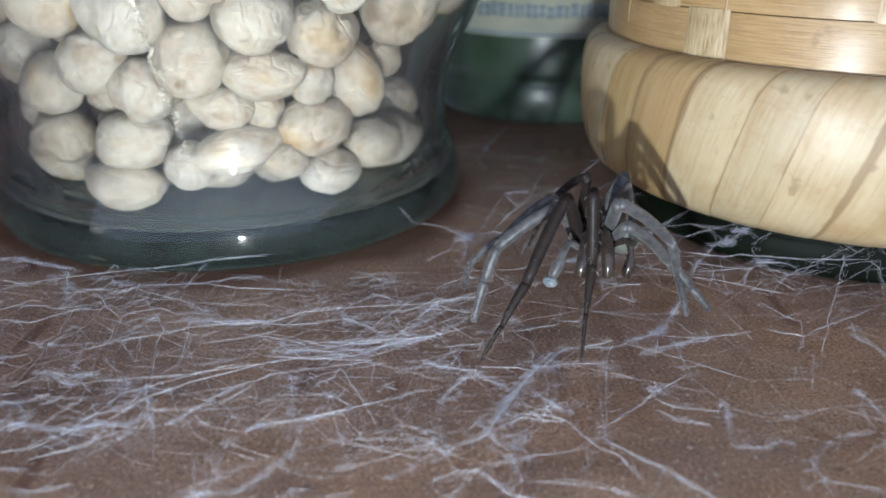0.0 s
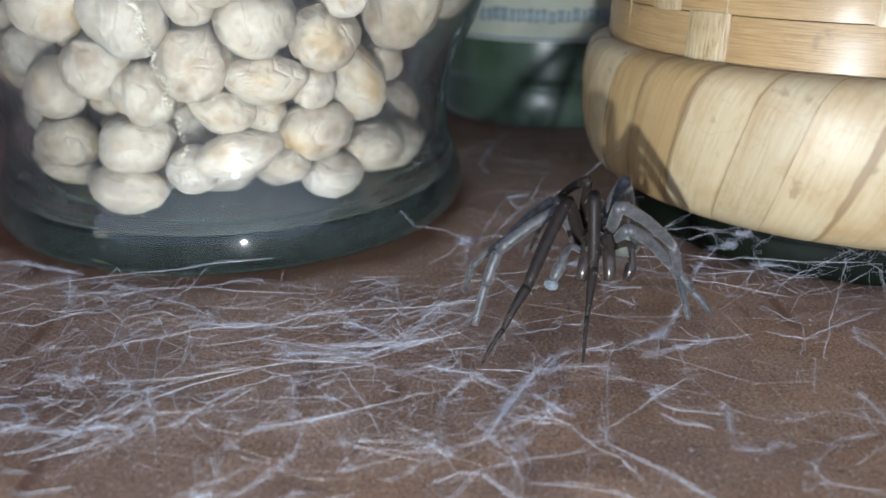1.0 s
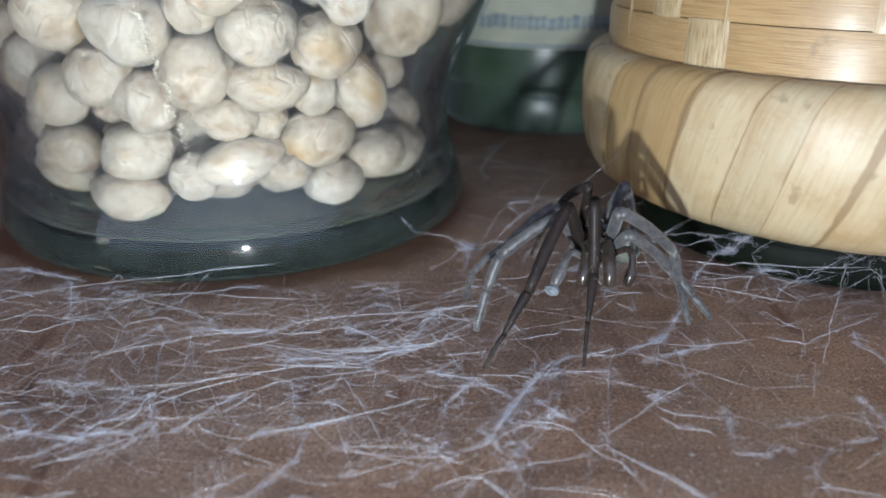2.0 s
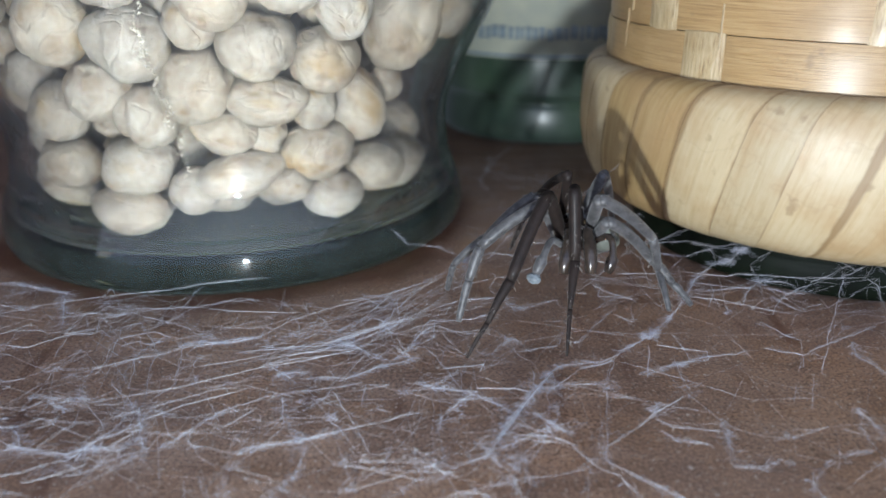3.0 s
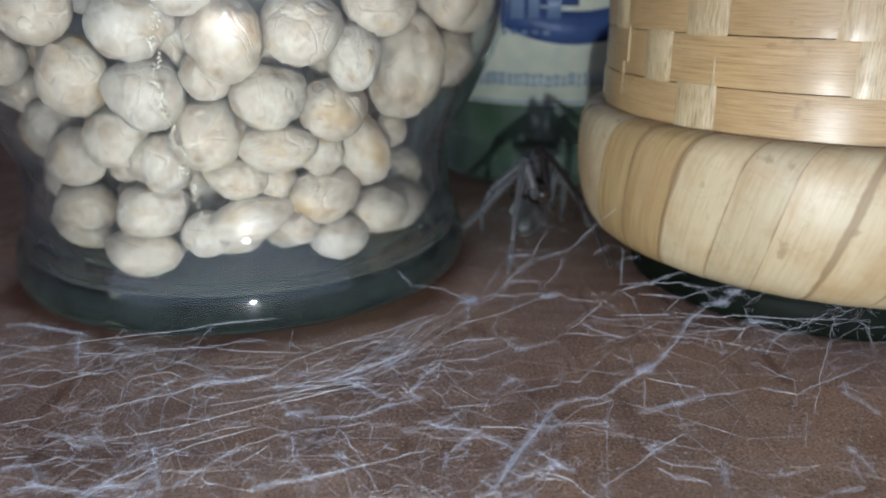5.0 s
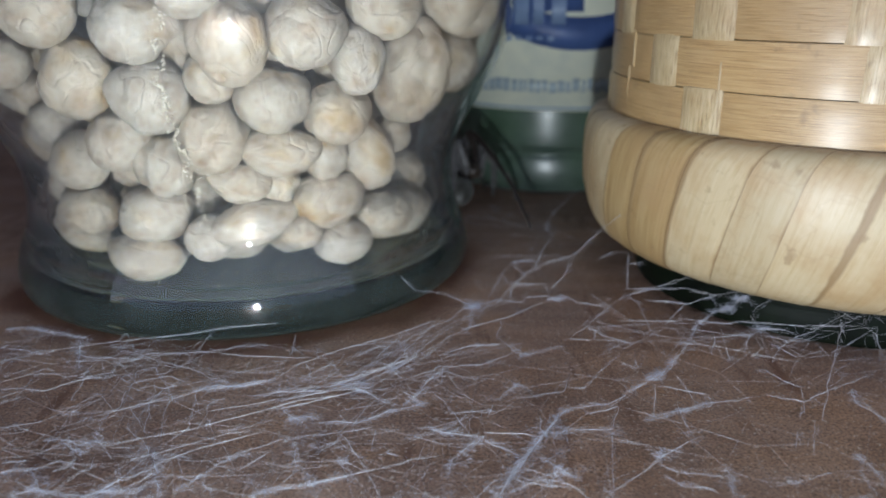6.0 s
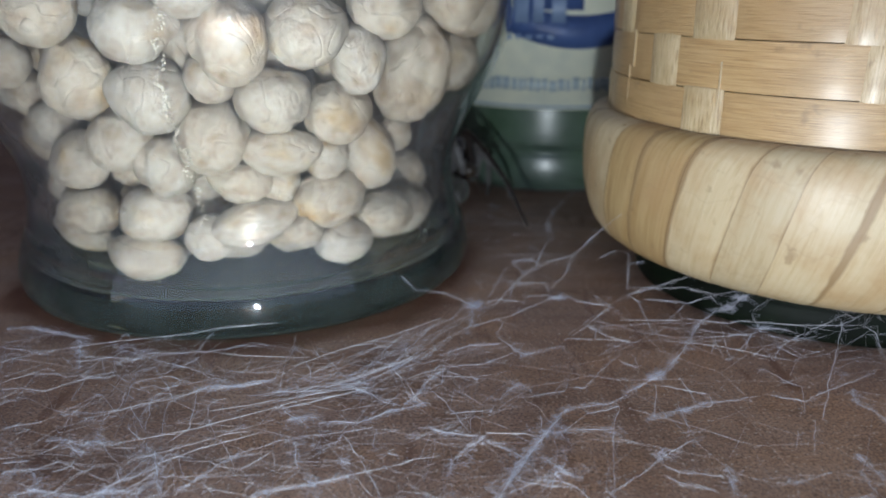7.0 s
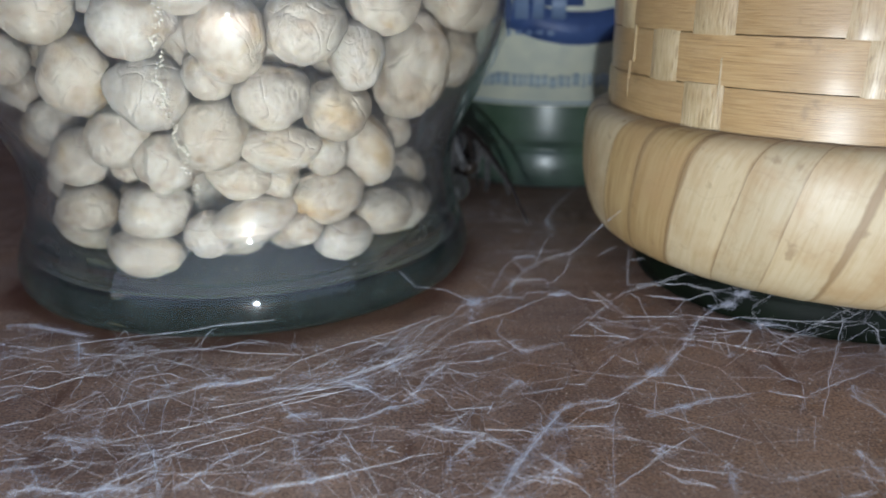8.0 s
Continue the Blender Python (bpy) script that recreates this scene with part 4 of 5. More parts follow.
lay(WOOL_WAY, 0.8, 0.4, (-26.5, 60.8, -25.6, 58.4, -24.8, 56.5, -23.9, 54.7))
lay(THREAD_WAY, 0.6, 0.5, (-24.8, 59.6, -24.2, 60.2, -23.3, 58.2, -22.7, 57))
lay(THREAD_WAY, 0.5, 0.5, (-25, 57.2, -24.1, 57, -23.8, 57.5))
lay(WOOL_WAY, 0.4, 0.7, (-23, 55.1, -21.4, 56.9, -19.6, 59.4, -18.8, 60.2))
lay(THREAD_WAY, 0.7, 0.7, (-18.8, 60.2, -16.3, 61.9, -15.6, 62.4, -14.2, 62.7))
lay(WOOL_WAY, 0.7, 0.5, (-14.1, 62.5, -13.6, 60.6, -13.1, 58.6))
lay(THREAD_WAY, 0.4, 0.4, (-21.1, 56.7, -20.3, 55.6, -19.5, 55.3))
lay(THREAD_WAY, 0.6, 0.6, (-39.7, 58.9, -37.4, 59.4))
lay(WOOL_WAY, 0.4, 0.5, (-16.1, 54.3, -15.4, 55.1, -11.4, 56, -8.2, 57.3))
lay(TAUT_WAY, 0.5, 0.6, (-11.4, 56, -8.2, 57.3, -4.3, 58.7, -2.8, 59.6, -0, 60.2))
lay(THREAD_WAY, 0.7, 0.8, (-13.9, 63.1, -10, 63.7, -6.8, 64.7))
lay(THREAD_WAY, 0.5, 0.6, (-11.9, 60.5, -10.3, 62.1, -9.7, 63.5))
lay(THREAD_WAY, 0.8, 0.3, (-9.7, 63.3, -8.7, 61.8, -6.9, 58.1, -5.2, 54.3))
lay(THREAD_WAY, 0.4, 0.5, (-8.3, 58.1, -9.4, 59.1, -8.6, 60.5))
lay(THREAD_WAY, 0.8, 0.5, (-6.5, 64.4, -6.6, 62.4, -6.6, 60.8))
lay(THREAD_WAY, 0.5, 0.5, (-3.9, 60.2, -5.2, 60.8, -4.5, 61.4))
lay(WOOL_WAY, 1, 1.4, (-12.3, 65, -7.9, 65, -5.3, 66.8, -2.3, 67.9))
lay(WOOL_WAY, 1.4, 2, (-4, 67.8, -2.6, 69.7, -1.5, 72.3, 0, 74.3))
lay(WOOL_WAY, 1.8, 1.4, (-10.3, 71.2, -8.4, 70.2, -5.1, 67.9))
lay(WOOL_WAY, 1, 1.2, (-15.4, 65.6, -13.6, 66.2, -12.3, 65.7))
lay(WOOL_WAY, 1.2, 1, (-16.1, 67.4, -14.7, 66, -13.3, 64.6))
lay(TAUT_WAY, 1.2, 2, (-17.4, 66.9, -13.3, 68.2, -10.6, 69.2, -7.3, 70.4), "fan")
lay(TAUT_WAY, 1.2, 2, (-16.7, 67.6, -13.9, 69.6, -11.3, 70.1, -7.8, 70.3), "fan")
lay(TAUT_WAY, 2, 2, (-14, 72.3, -10.9, 73.6))
lay(TAUT_WAY, 1.8, 3, (-10.9, 71.4, -8.1, 73.3, -5.2, 74.8, -2.8, 76.2, 0.3, 79.8), "fan")
lay(TAUT_WAY, 3, 4.2, (0.3, 79.8, 3, 82.4, 8.2, 84.8, 10.8, 87, 13.4, 88.8), "perch")
lay(THREAD_WAY, 1.6, 2.5, (-11.9, 70.3, -9.8, 72.1, -6.4, 74.2, -2.8, 76.9), "fan")
lay(TAUT_WAY, 2, 2, (-14, 72.6, -13.6, 73.9, -12, 76))
lay(THREAD_WAY, 2, 3, (-7.7, 75.9, -5.5, 80.2, -3.9, 82.1), "fan")
lay(THREAD_WAY, 2.2, 2.4, (-9.1, 77.5, -8, 78.8, -6.1, 79))
lay(THREAD_WAY, 2.2, 2.4, (-10.7, 79.7, -8.1, 79.9, -6.3, 78.2))
lay(THREAD_WAY, 2, 1.8, (-10.4, 72, -9.4, 74, -7.5, 76.1, -5.9, 75.5, -4.3, 72.1))
lay(TAUT_WAY, 1.6, 2.4, (-4.2, 72.7, -1.5, 73.7, 0.3, 73.7))
lay(THREAD_WAY, 2.2, 2.2, (-17.1, 76.9, -17.2, 79.4, -15.4, 77.1))
lay(THREAD_WAY, 2.2, 2.6, (-14.5, 79.3, -13.7, 75.8))
lay(THREAD_WAY, 2.2, 1.8, (-15.1, 75.5, -14.4, 74.2, -14, 72.1))
lay(THREAD_WAY, 1.6, 1.8, (-17.8, 70.3, -14.2, 69.8, -12.2, 69.9))
lay(THREAD_WAY, 2, 3, (-5.3, 75.9, -4.1, 78.6, -1.5, 82.9), "fan")
lay(THREAD_WAY, 1.4, 1.8, (-15.3, 69.5, -12.1, 71.6, -8.7, 73.4, -5.2, 75.6), "fan")
lay(THREAD_WAY, 1.2, 1.6, (-20, 69.9, -16.7, 70.6, -13.3, 71.3, -8.6, 72), "fan")
lay(WOOL_WAY, 1.8, 1.8, (-10.8, 70.4, -8.6, 71.6, -5.8, 74.3, -3.4, 77.1), "fan")
lay(BOLD_WAY, 2.5, 3, (-1.7, 83.9, 1.1, 86.1, 2.2, 88.7, 3.9, 89.3), "knot")
lay(BOLD_WAY, 3, 3.4, (4.3, 89.9, 6.9, 91.1, 10, 89.8), "knot")
lay(BOLD_WAY, 3.4, 4.2, (10, 89.8, 10.9, 91, 13.6, 90.1), "perch")
lay(BOLD_WAY, 3, 7, (5, 88.9, 6.7, 88.5, 8.3, 90.4, 10.6, 92.4, 12.1, 93.5), "knot")
lay(BOLD_WAY, 7, 14, (12.1, 93.5, 16.7, 91, 18.7, 93, 20.6, 94.4, 24.7, 96.9), "knot")
lay(BOLD_WAY, 3, 4, (5.6, 91.2, 7.2, 95.8, 9, 101.1), "knot")
lay(BOLD_WAY, 5, 8, (11.3, 95.7, 12.4, 96.6, 13.7, 100.3, 15.7, 103.6), "knot")
lay(BOLD_WAY, 4, 5, (17.6, 116.2, 16.9, 120.5, 18.9, 127.4, 25.9, 142.2), "rear")
lay(WOOL_WAY, 4, 5, (9.8, 103.4, 12.5, 101.3), "knot")
lay(BOLD_WAY, 4, 4, (9.7, 102.7, 11.2, 97.7), "knot")
lay(BOLD_WAY, 3.4, 4.2, (8.6, 90.2, 9, 94, 10.1, 95.4, 13.5, 95.1, 13.6, 90.1), "perch")
lay(BOLD_WAY, 4.2, 8, (13.9, 92, 15.7, 92.8, 17, 94.4), "perch")
lay(BOLD_WAY, 4.2, 4.5, (13.6, 89.7, 15.4, 90.3, 16.7, 87.3, 20.3, 86.2), "perch")
lay(WOOL_WAY, 4.2, 4.2, (13.1, 89.2, 14.2, 89, 15.5, 89.7), "perch")
lay(BOLD_WAY, 4.5, 6.2, (20.3, 86.2, 22.8, 88.4, 26.7, 89.9, 32.2, 92), "perch")
lay(BOLD_WAY, 4.2, 3, (20.5, 87, 18.2, 84, 14.6, 79.9), "perch")
lay(BOLD_WAY, 3, 2.5, (17.1, 83, 18, 82.7, 17.5, 80.2, 21.7, 80), "perch")
lay(BOLD_WAY, 3, 2.5, (17.1, 83, 18.7, 81.3, 21.6, 79.6), "perch")
lay(THREAD_WAY, 2.6, 2.6, (14.7, 80.7, 17.2, 80.3))
lay(BOLD_WAY, 5, 8, (23.2, 90, 23.8, 92.5, 24.5, 96.2), "perch")
lay(THREAD_WAY, 7, 8, (24.1, 93.9, 25.7, 92.2))
lay(BOLD_WAY, 5, 5.6, (23.3, 90.6, 30.8, 89.3, 33.3, 86.6), "perch")
lay(BOLD_WAY, 5, 3.6, (22.9, 88.1, 23.8, 86.3, 23.9, 83.2, 24, 79.9), "perch")
lay(TAUT_WAY, 4.2, 4.4, (20.5, 82.2, 27.9, 81.7))
lay(THREAD_WAY, 7, 8, (20.7, 96.1, 23.1, 96.6))
lay(WOOL_WAY, 3, 2.4, (3.8, 87.9, 3.5, 85.5, 2.8, 82.7), "knot")
lay(THREAD_WAY, 3.4, 2.2, (6.5, 84.6, 7.1, 83.7, 6.3, 81.4, 7.8, 79.3))
lay(WOOL_WAY, 2.2, 2, (7.5, 79.9, 8.7, 77.7, 10.5, 78.3))
lay(THREAD_WAY, 2, 1.8, (10.5, 78.3, 12.3, 79.5, 13.7, 80.3, 13.9, 78.4))
lay(THREAD_WAY, 1.8, 2.2, (-0.3, 78.2, 2.3, 79.9, 6.7, 80.2))
lay(WOOL_WAY, 6.8, 5.6, (37.9, 85.4, 35.9, 84.5, 33, 81.9, 31.4, 81.8), "fork")
lay(WOOL_WAY, 5.6, 4.2, (31.4, 81.8, 28.7, 79.3, 27.2, 76.9), "fork")
lay(WOOL_WAY, 4.2, 3, (27.2, 76.9, 24.6, 73.3, 22, 70.3), "fork")
lay(WOOL_WAY, 3, 2, (22.2, 70.8, 20.2, 69.9, 18.6, 69), "fork")
lay(THREAD_WAY, 2, 1.4, (18.6, 68.8, 16.4, 67.8), "fork")
lay(THREAD_WAY, 6, 6.6, (32.3, 85.6, 35.1, 86, 38.1, 85.9))
lay(THREAD_WAY, 6.6, 6.8, (38.1, 85.9, 43.6, 82.4, 44.5, 80.3, 44.8, 76.8))
lay(THREAD_WAY, 5.6, 6, (31.9, 82.3, 32.2, 84.2, 32, 85.3))
lay(THREAD_WAY, 4.8, 5.4, (24.7, 87.3, 29.2, 85.2, 33.5, 87.1))
lay(THREAD_WAY, 5, 4, (29.3, 85.6, 27.9, 83.9, 26.2, 82.5))
lay(THREAD_WAY, 5.4, 6.2, (35.7, 81.9, 37.8, 83.9, 40, 85.7, 36.5, 86))
lay(THREAD_WAY, 5.2, 4.6, (35.8, 82, 35.4, 78.5, 37.7, 78.5, 39.2, 77.7))
lay(WOOL_WAY, 4.8, 4.6, (34.6, 77.9, 35.9, 79, 38.1, 78.9))
lay(TAUT_WAY, 4.6, 4.8, (27, 82.1, 32.6, 80.4, 34.1, 81, 40.7, 79.6, 47.7, 79.5))
lay(THREAD_WAY, 4, 4.4, (28.6, 77.7, 34.5, 78.4, 36.3, 79.4))
lay(THREAD_WAY, 4.4, 5.6, (35.6, 77.9, 37.8, 76, 42, 78.5, 47.7, 82.2))
lay(TAUT_WAY, 4, 3.2, (24.1, 77.3, 30.2, 76.6, 35.6, 74.5, 37.4, 73.8))
lay(TAUT_WAY, 3.2, 3.4, (37.4, 73.8, 39.5, 75.2, 41.5, 75.9))
lay(THREAD_WAY, 4, 3.2, (38.5, 77.3, 36.8, 76, 35.3, 73.7))
lay(THREAD_WAY, 4.2, 4.2, (38.4, 77.1, 41.1, 77.6, 42.2, 78.6))
lay(THREAD_WAY, 5, 3, (45.7, 80.8, 44.2, 77.8, 40.6, 71.9))
lay(THREAD_WAY, 3, 0.6, (40.6, 71.9, 39.2, 69.4, 37.4, 66.2))
lay(THREAD_WAY, 5, 5.2, (43.9, 78.5, 46.9, 80.6, 50.3, 83.1))
lay(THREAD_WAY, 5.2, 5.2, (47.1, 78.5, 50.5, 83.1, 49.8, 79.1))
lay(THREAD_WAY, 5, 4, (47.3, 78.8, 47.8, 77.3, 46.4, 72.5))
lay(THREAD_WAY, 3.4, 4.2, (32.9, 75.7, 33.9, 77.5, 34.7, 78.6))
lay(THREAD_WAY, 3.4, 4, (29.2, 75.4, 30.3, 77.8, 30.6, 79.5))
lay(THREAD_WAY, 1.4, 1.2, (33.9, 74.3, 35.1, 75.6, 36.5, 73, 37.7, 72.1))
lay(THREAD_WAY, 0.9, 1.2, (33.6, 70.9, 35.2, 70, 37, 69.3, 39, 70.6, 47.1, 74.9))
lay(THREAD_WAY, 1.2, 0.7, (37.8, 72.1, 37.1, 69.6, 36.1, 67.3))
lay(TAUT_WAY, 2.2, 1.4, (22.4, 70.3, 27.3, 69.9), "fork")
lay(THREAD_WAY, 1.4, 1, (27.2, 69.8, 27.1, 68.4, 26.3, 68))
lay(WOOL_WAY, 0.8, 1, (19.7, 65.9, 24, 67.6, 26.7, 68.8))
lay(THREAD_WAY, 1, 1, (26.7, 68.8, 32.1, 70.1))
lay(THREAD_WAY, 2.4, 0.8, (21.7, 70, 21.2, 67.6, 20.7, 65.9), "fork")
lay(THREAD_WAY, 2, 0.8, (24.7, 73.2, 25.4, 71.2, 25.8, 69.1), "fork")
lay(BOLD_WAY, 0.5, 0.8, (13.4, 54, 17.7, 57.7, 20, 60, 23, 62.1, 23.6, 62.3))
lay(THREAD_WAY, 0.5, 0.4, (36.9, 66.5, 35.4, 63.6, 34.3, 61.1))
lay(THREAD_WAY, 0.4, 0.4, (32.8, 61.6, 34.4, 64.7))
lay(WOOL_WAY, 0.6, 0.4, (43.6, 72.6, 42.7, 70.3, 43.8, 66.5))
lay(WOOL_WAY, 0.4, 0.3, (37.9, 60.8, 38.4, 57.3))
lay(WOOL_WAY, 0.3, 0.3, (25.4, 59.2, 25.2, 57.1, 24.7, 55))
lay(THREAD_WAY, 0.4, 0.3, (19.5, 59.1, 20.7, 57.9, 25.1, 57.5))
lay(THREAD_WAY, 0.8, 0.5, (24, 69.3, 23.7, 67.3, 23.9, 63.3))
lay(THREAD_WAY, 0.5, 0.5, (22.7, 64, 24.7, 64.8))
lay(THREAD_WAY, 2, 2, (-1.5, 73.2, -0.3, 75.2, 4, 75.2, 7.6, 77.9))
lay(THREAD_WAY, 1.8, 1.2, (0, 75.6, -0.3, 72.4, -1.5, 71.4))
lay(TAUT_WAY, 0.9, 1, (0.6, 66.9, 4.8, 67.6))
lay(THREAD_WAY, 1, 0.6, (5, 68.4, 4.8, 67.8, 4.4, 66.8))
lay(THREAD_WAY, 1, 1.4, (7.6, 69.9, 9.6, 70.2, 12.6, 70.8, 13.7, 73.9))
lay(THREAD_WAY, 1.2, 2, (13.1, 71.9, 14.7, 71.2, 16.8, 74.4, 19.8, 77.8))
lay(WOOL_WAY, 0.8, 1, (5.8, 69.8, 6.8, 71.6, 7.8, 72.9, 8.5, 71.8))
lay(THREAD_WAY, 1, 0.6, (-1.2, 71.4, 0.6, 68.2, 2.5, 63.8))
lay(WOOL_WAY, 0.6, 0.7, (-1.6, 64.9, 0.3, 63.9, 4, 63.1))
lay(THREAD_WAY, 0.7, 0.8, (0.5, 63.7, 1.8, 65))
lay(TAUT_WAY, 0.7, 0.9, (3.8, 63.8, 7.8, 63.4, 8.9, 62.6))
lay(WOOL_WAY, 0.7, 0.4, (3.9, 62.9, 2.6, 62, 0.8, 59.5, 0.5, 57.9))
lay(WOOL_WAY, 0.7, 0.5, (4, 62.7, 5.5, 61.5, 7, 60.2))
lay(THREAD_WAY, 0.9, 1, (10.8, 63.7, 14.3, 64.1, 16.2, 63.9))
lay(THREAD_WAY, 1, 1.2, (16.2, 63.9, 17.6, 68, 14.2, 66.5))
lay(THREAD_WAY, 0.9, 0.3, (16.2, 63.7, 15.4, 60.4, 14.5, 55))
lay(WOOL_WAY, 1.4, 0.9, (16.5, 68.1, 12.7, 67.4, 11.4, 66.2, 9.7, 63.4), "fork")
lay(WOOL_WAY, 0.9, 0.5, (9.9, 63.9, 8.3, 61.2, 6.5, 58.1, 4.5, 54))
lay(WOOL_WAY, 1, 0.5, (11.4, 66, 9, 62.3, 7.1, 59.2, 5.3, 55.7))
lay(WOOL_WAY, 0.6, 0.3, (8.7, 59.9, 10.3, 58.6, 11.4, 57.4))
lay(THREAD_WAY, 1, 0.9, (9.5, 66.5, 9.4, 64.3, 9.7, 63.1))
lay(THREAD_WAY, 2, 2, (19.4, 76.5, 21.1, 74.5, 21.5, 77.4))
lay(THREAD_WAY, 5.5, 3.1, (-5.6, 93.8, -3.6, 90.5, 0.4, 91.5, 3.8, 89.4))
lay(FINE_WAY, 1.6, 3, (-13.1, 70.3, -8.7, 72.6, -4.0, 75.9, 1.0, 83.3), "fan")
lay(FINE_WAY, 2, 3, (-9.9, 72.6, -4.2, 80.5, 0.0, 85.3), "fan")
lay(FINE_WAY, 1.6, 3, (-8.4, 70.3, -2.8, 75.3, 1.3, 81.3), "fan")
lay(FINE_WAY, 2.2, 3, (-5.8, 74.8, -1.6, 80.3, 3.3, 86.5), "fan")
lay(FINE_WAY, 1.4, 2.6, (-17.3, 68.2, -13.0, 70.0, -7.5, 73.5, -4.0, 75.8), "fan")
lay(FINE_WAY, 1.8, 2.8, (-15.8, 72.1, -11.4, 75.6, -6.1, 80.0, -1.7, 83.9), "fan")
lay(FINE_WAY, 1.2, 2, (-22.4, 66.1, -17.9, 68.1, -13.0, 69.6, -8.0, 71.8), "fan")
lay(KNOT_WAY, 3.0, 3.0, (21.0, 70.5, 22.6, 71.5), "fork")
lay(KNOT_WAY, 4.2, 4.2, (13.6, 89.2, 14.8, 89.3), "perch")
# the blurred strands nearest the front
lay(SOFT_WAY, 0.4, 0.4, (-33.7, 49.4, -32.1, 49.7))
lay(TAUT_WAY, 0.5, 0.5, (-34.7, 51.4, -32.5, 52.1, -31.1, 53.2))
lay(TAUT_WAY, 0.5, 0.6, (-32.1, 50.6, -30, 51.5, -27.8, 52.9))
lay(SLACK_WAY, 0.4, 0.4, (-4.3, 54.2, -3.6, 55.1, -1.8, 54.8, -0.5, 53.6))
lay(SOFT_WAY, 0.4, 0.4, (-4.9, 48.5, -2.6, 49.5, -1.4, 50.8, 0.7, 51.8))
lay(SLACK_WAY, 0.4, 0.4, (-2.2, 49, -2.3, 50.3))
lay(SOFT_WAY, 0.3, 0.3, (-20.2, 46.6, -18.1, 48.3, -16.5, 48.9, -15.6, 49.9))
lay(SLACK_WAY, 0.6, 0.3, (-19.7, 51, -18.9, 49, -18, 46.6))
lay(SLACK_WAY, 0.6, 0.3, (-18.5, 51.5, -17, 48.4, -17.4, 46.6))
lay(SOFT_WAY, 0.3, 0.3, (-32.6, 47.3, -30.1, 47.2, -27.7, 47.8))
lay(SOFT_WAY, 0.3, 0.3, (-12.5, 46.7, -10.4, 47.5))
lay(SLACK_WAY, 0.3, 0.3, (-9, 46.6, -7, 47.2))
lay(SOFT_WAY, 0.6, 0.4, (7.8, 56.2, 4.8, 54.2, 1.7, 52.5, 0.5, 51))
lay(SOFT_WAY, 0.5, 0.3, (4.6, 52.4, 6.2, 50.8, 6.2, 47.9))
lay(SLACK_WAY, 0.4, 0.5, (0.5, 48.1, 3.5, 49.9, 5.5, 50.5, 9.8, 51.4))
lay(SOFT_WAY, 0.4, 0.3, (3.5, 49.9, 2.5, 48.6, 0.9, 46.7))
lay(SLACK_WAY, 0.5, 0.4, (9.8, 51.4, 11.4, 51.8, 13.7, 53.7))
lay(SLACK_WAY, 0.3, 0.3, (7.1, 48.6, 10, 48.3, 13.2, 47.5, 15.3, 46.7))
lay(SOFT_WAY, 0.5, 0.3, (14.4, 55.5, 14.1, 52.9, 18, 49.6, 20.6, 46.7))
lay(SOFT_WAY, 0.5, 0.4, (19.1, 57.5, 20.6, 56, 23.3, 55.2))
lay(SOFT_WAY, 0.4, 0.3, (25.2, 58.1, 24.2, 52.7, 26.4, 52.4, 28, 53.5, 28.8, 53.1))
lay(SLACK_WAY, 0.5, 0.3, (12.3, 51.8, 11.8, 49.2, 11.2, 46.7))
lay(SOFT_WAY, 0.5, 0.4, (36.9, 58, 36.5, 54.5, 32.9, 53.7, 30.1, 51.6))
lay(SOFT_WAY, 0.4, 0.3, (30.1, 51.6, 29.5, 50.3, 29.6, 48.6, 33.6, 47.5))
lay(SLACK_WAY, 0.3, 0.3, (27.8, 47.3, 28.6, 48.4, 29.5, 48.6, 29.7, 46.7))
lay(SLACK_WAY, 0.3, 0.3, (15.9, 46.7, 17.3, 48.7, 17.9, 50))


def far_enough(p):
    flat = Vector((p.x, p.y, 0))
    return (flat - JAR / MM).length > 33.9 and (flat - BASKET / MM).length > 27.5


def net(bm, haze, rng, x0, x1, y0, y1, count, high, reach, radii, clumps):
    """A loose net of fine threads between random knots, some of them tangled into fluff."""
    knots = []
    while len(knots) < count:
        p = Vector((rng.uniform(x0, x1), rng.uniform(y0, y1), 0.12 + high * rng.random() ** 1.6))
        if far_enough(p):
            knots.append(p)
    tied = set()
    for i, p in enumerate(knots):
        near = sorted(((q - p).length, j) for j, q in enumerate(knots) if j != i)[:14]
        for d, j in rng.sample(near, rng.choice((1, 1, 2, 2))):
            if (j, i) in tied or (i, j) in tied or d > reach or not far_enough(p.lerp(knots[j], 0.5)):
                continue
            tied.add((i, j))
            q = knots[j]
            mid = p.lerp(q, rng.uniform(0.3, 0.7)) + Vector((rng.gauss(0, 0.15), rng.gauss(0, 0.15), rng.gauss(-0.08, 0.06)))
            thread(bm, [p.copy(), mid, q.copy()], rng.choice(radii), rng.choice((0.01, 0.02, 0.04)), 3, 1.2)
        if rng.random() < clumps:
            for _ in range(rng.randrange(8, 20)):
                fibre(haze, p + Vector((rng.gauss(0, 0.25), rng.gauss(0, 0.2), rng.gauss(0, 0.08))), 0.18, rng.choice((0.005, 0.007, 0.010)))


def clump(haze, rng, at, size, count):
    """A fluffy knot of curled fibres."""
    for _ in range(count * 2 // 3):
        fibre(haze, Vector(at) + Vector((rng.gauss(0, size), rng.gauss(0, size * 0.8), rng.gauss(0, size * 0.5))), 0.22, rng.choice((0.007, 0.010, 0.014)))


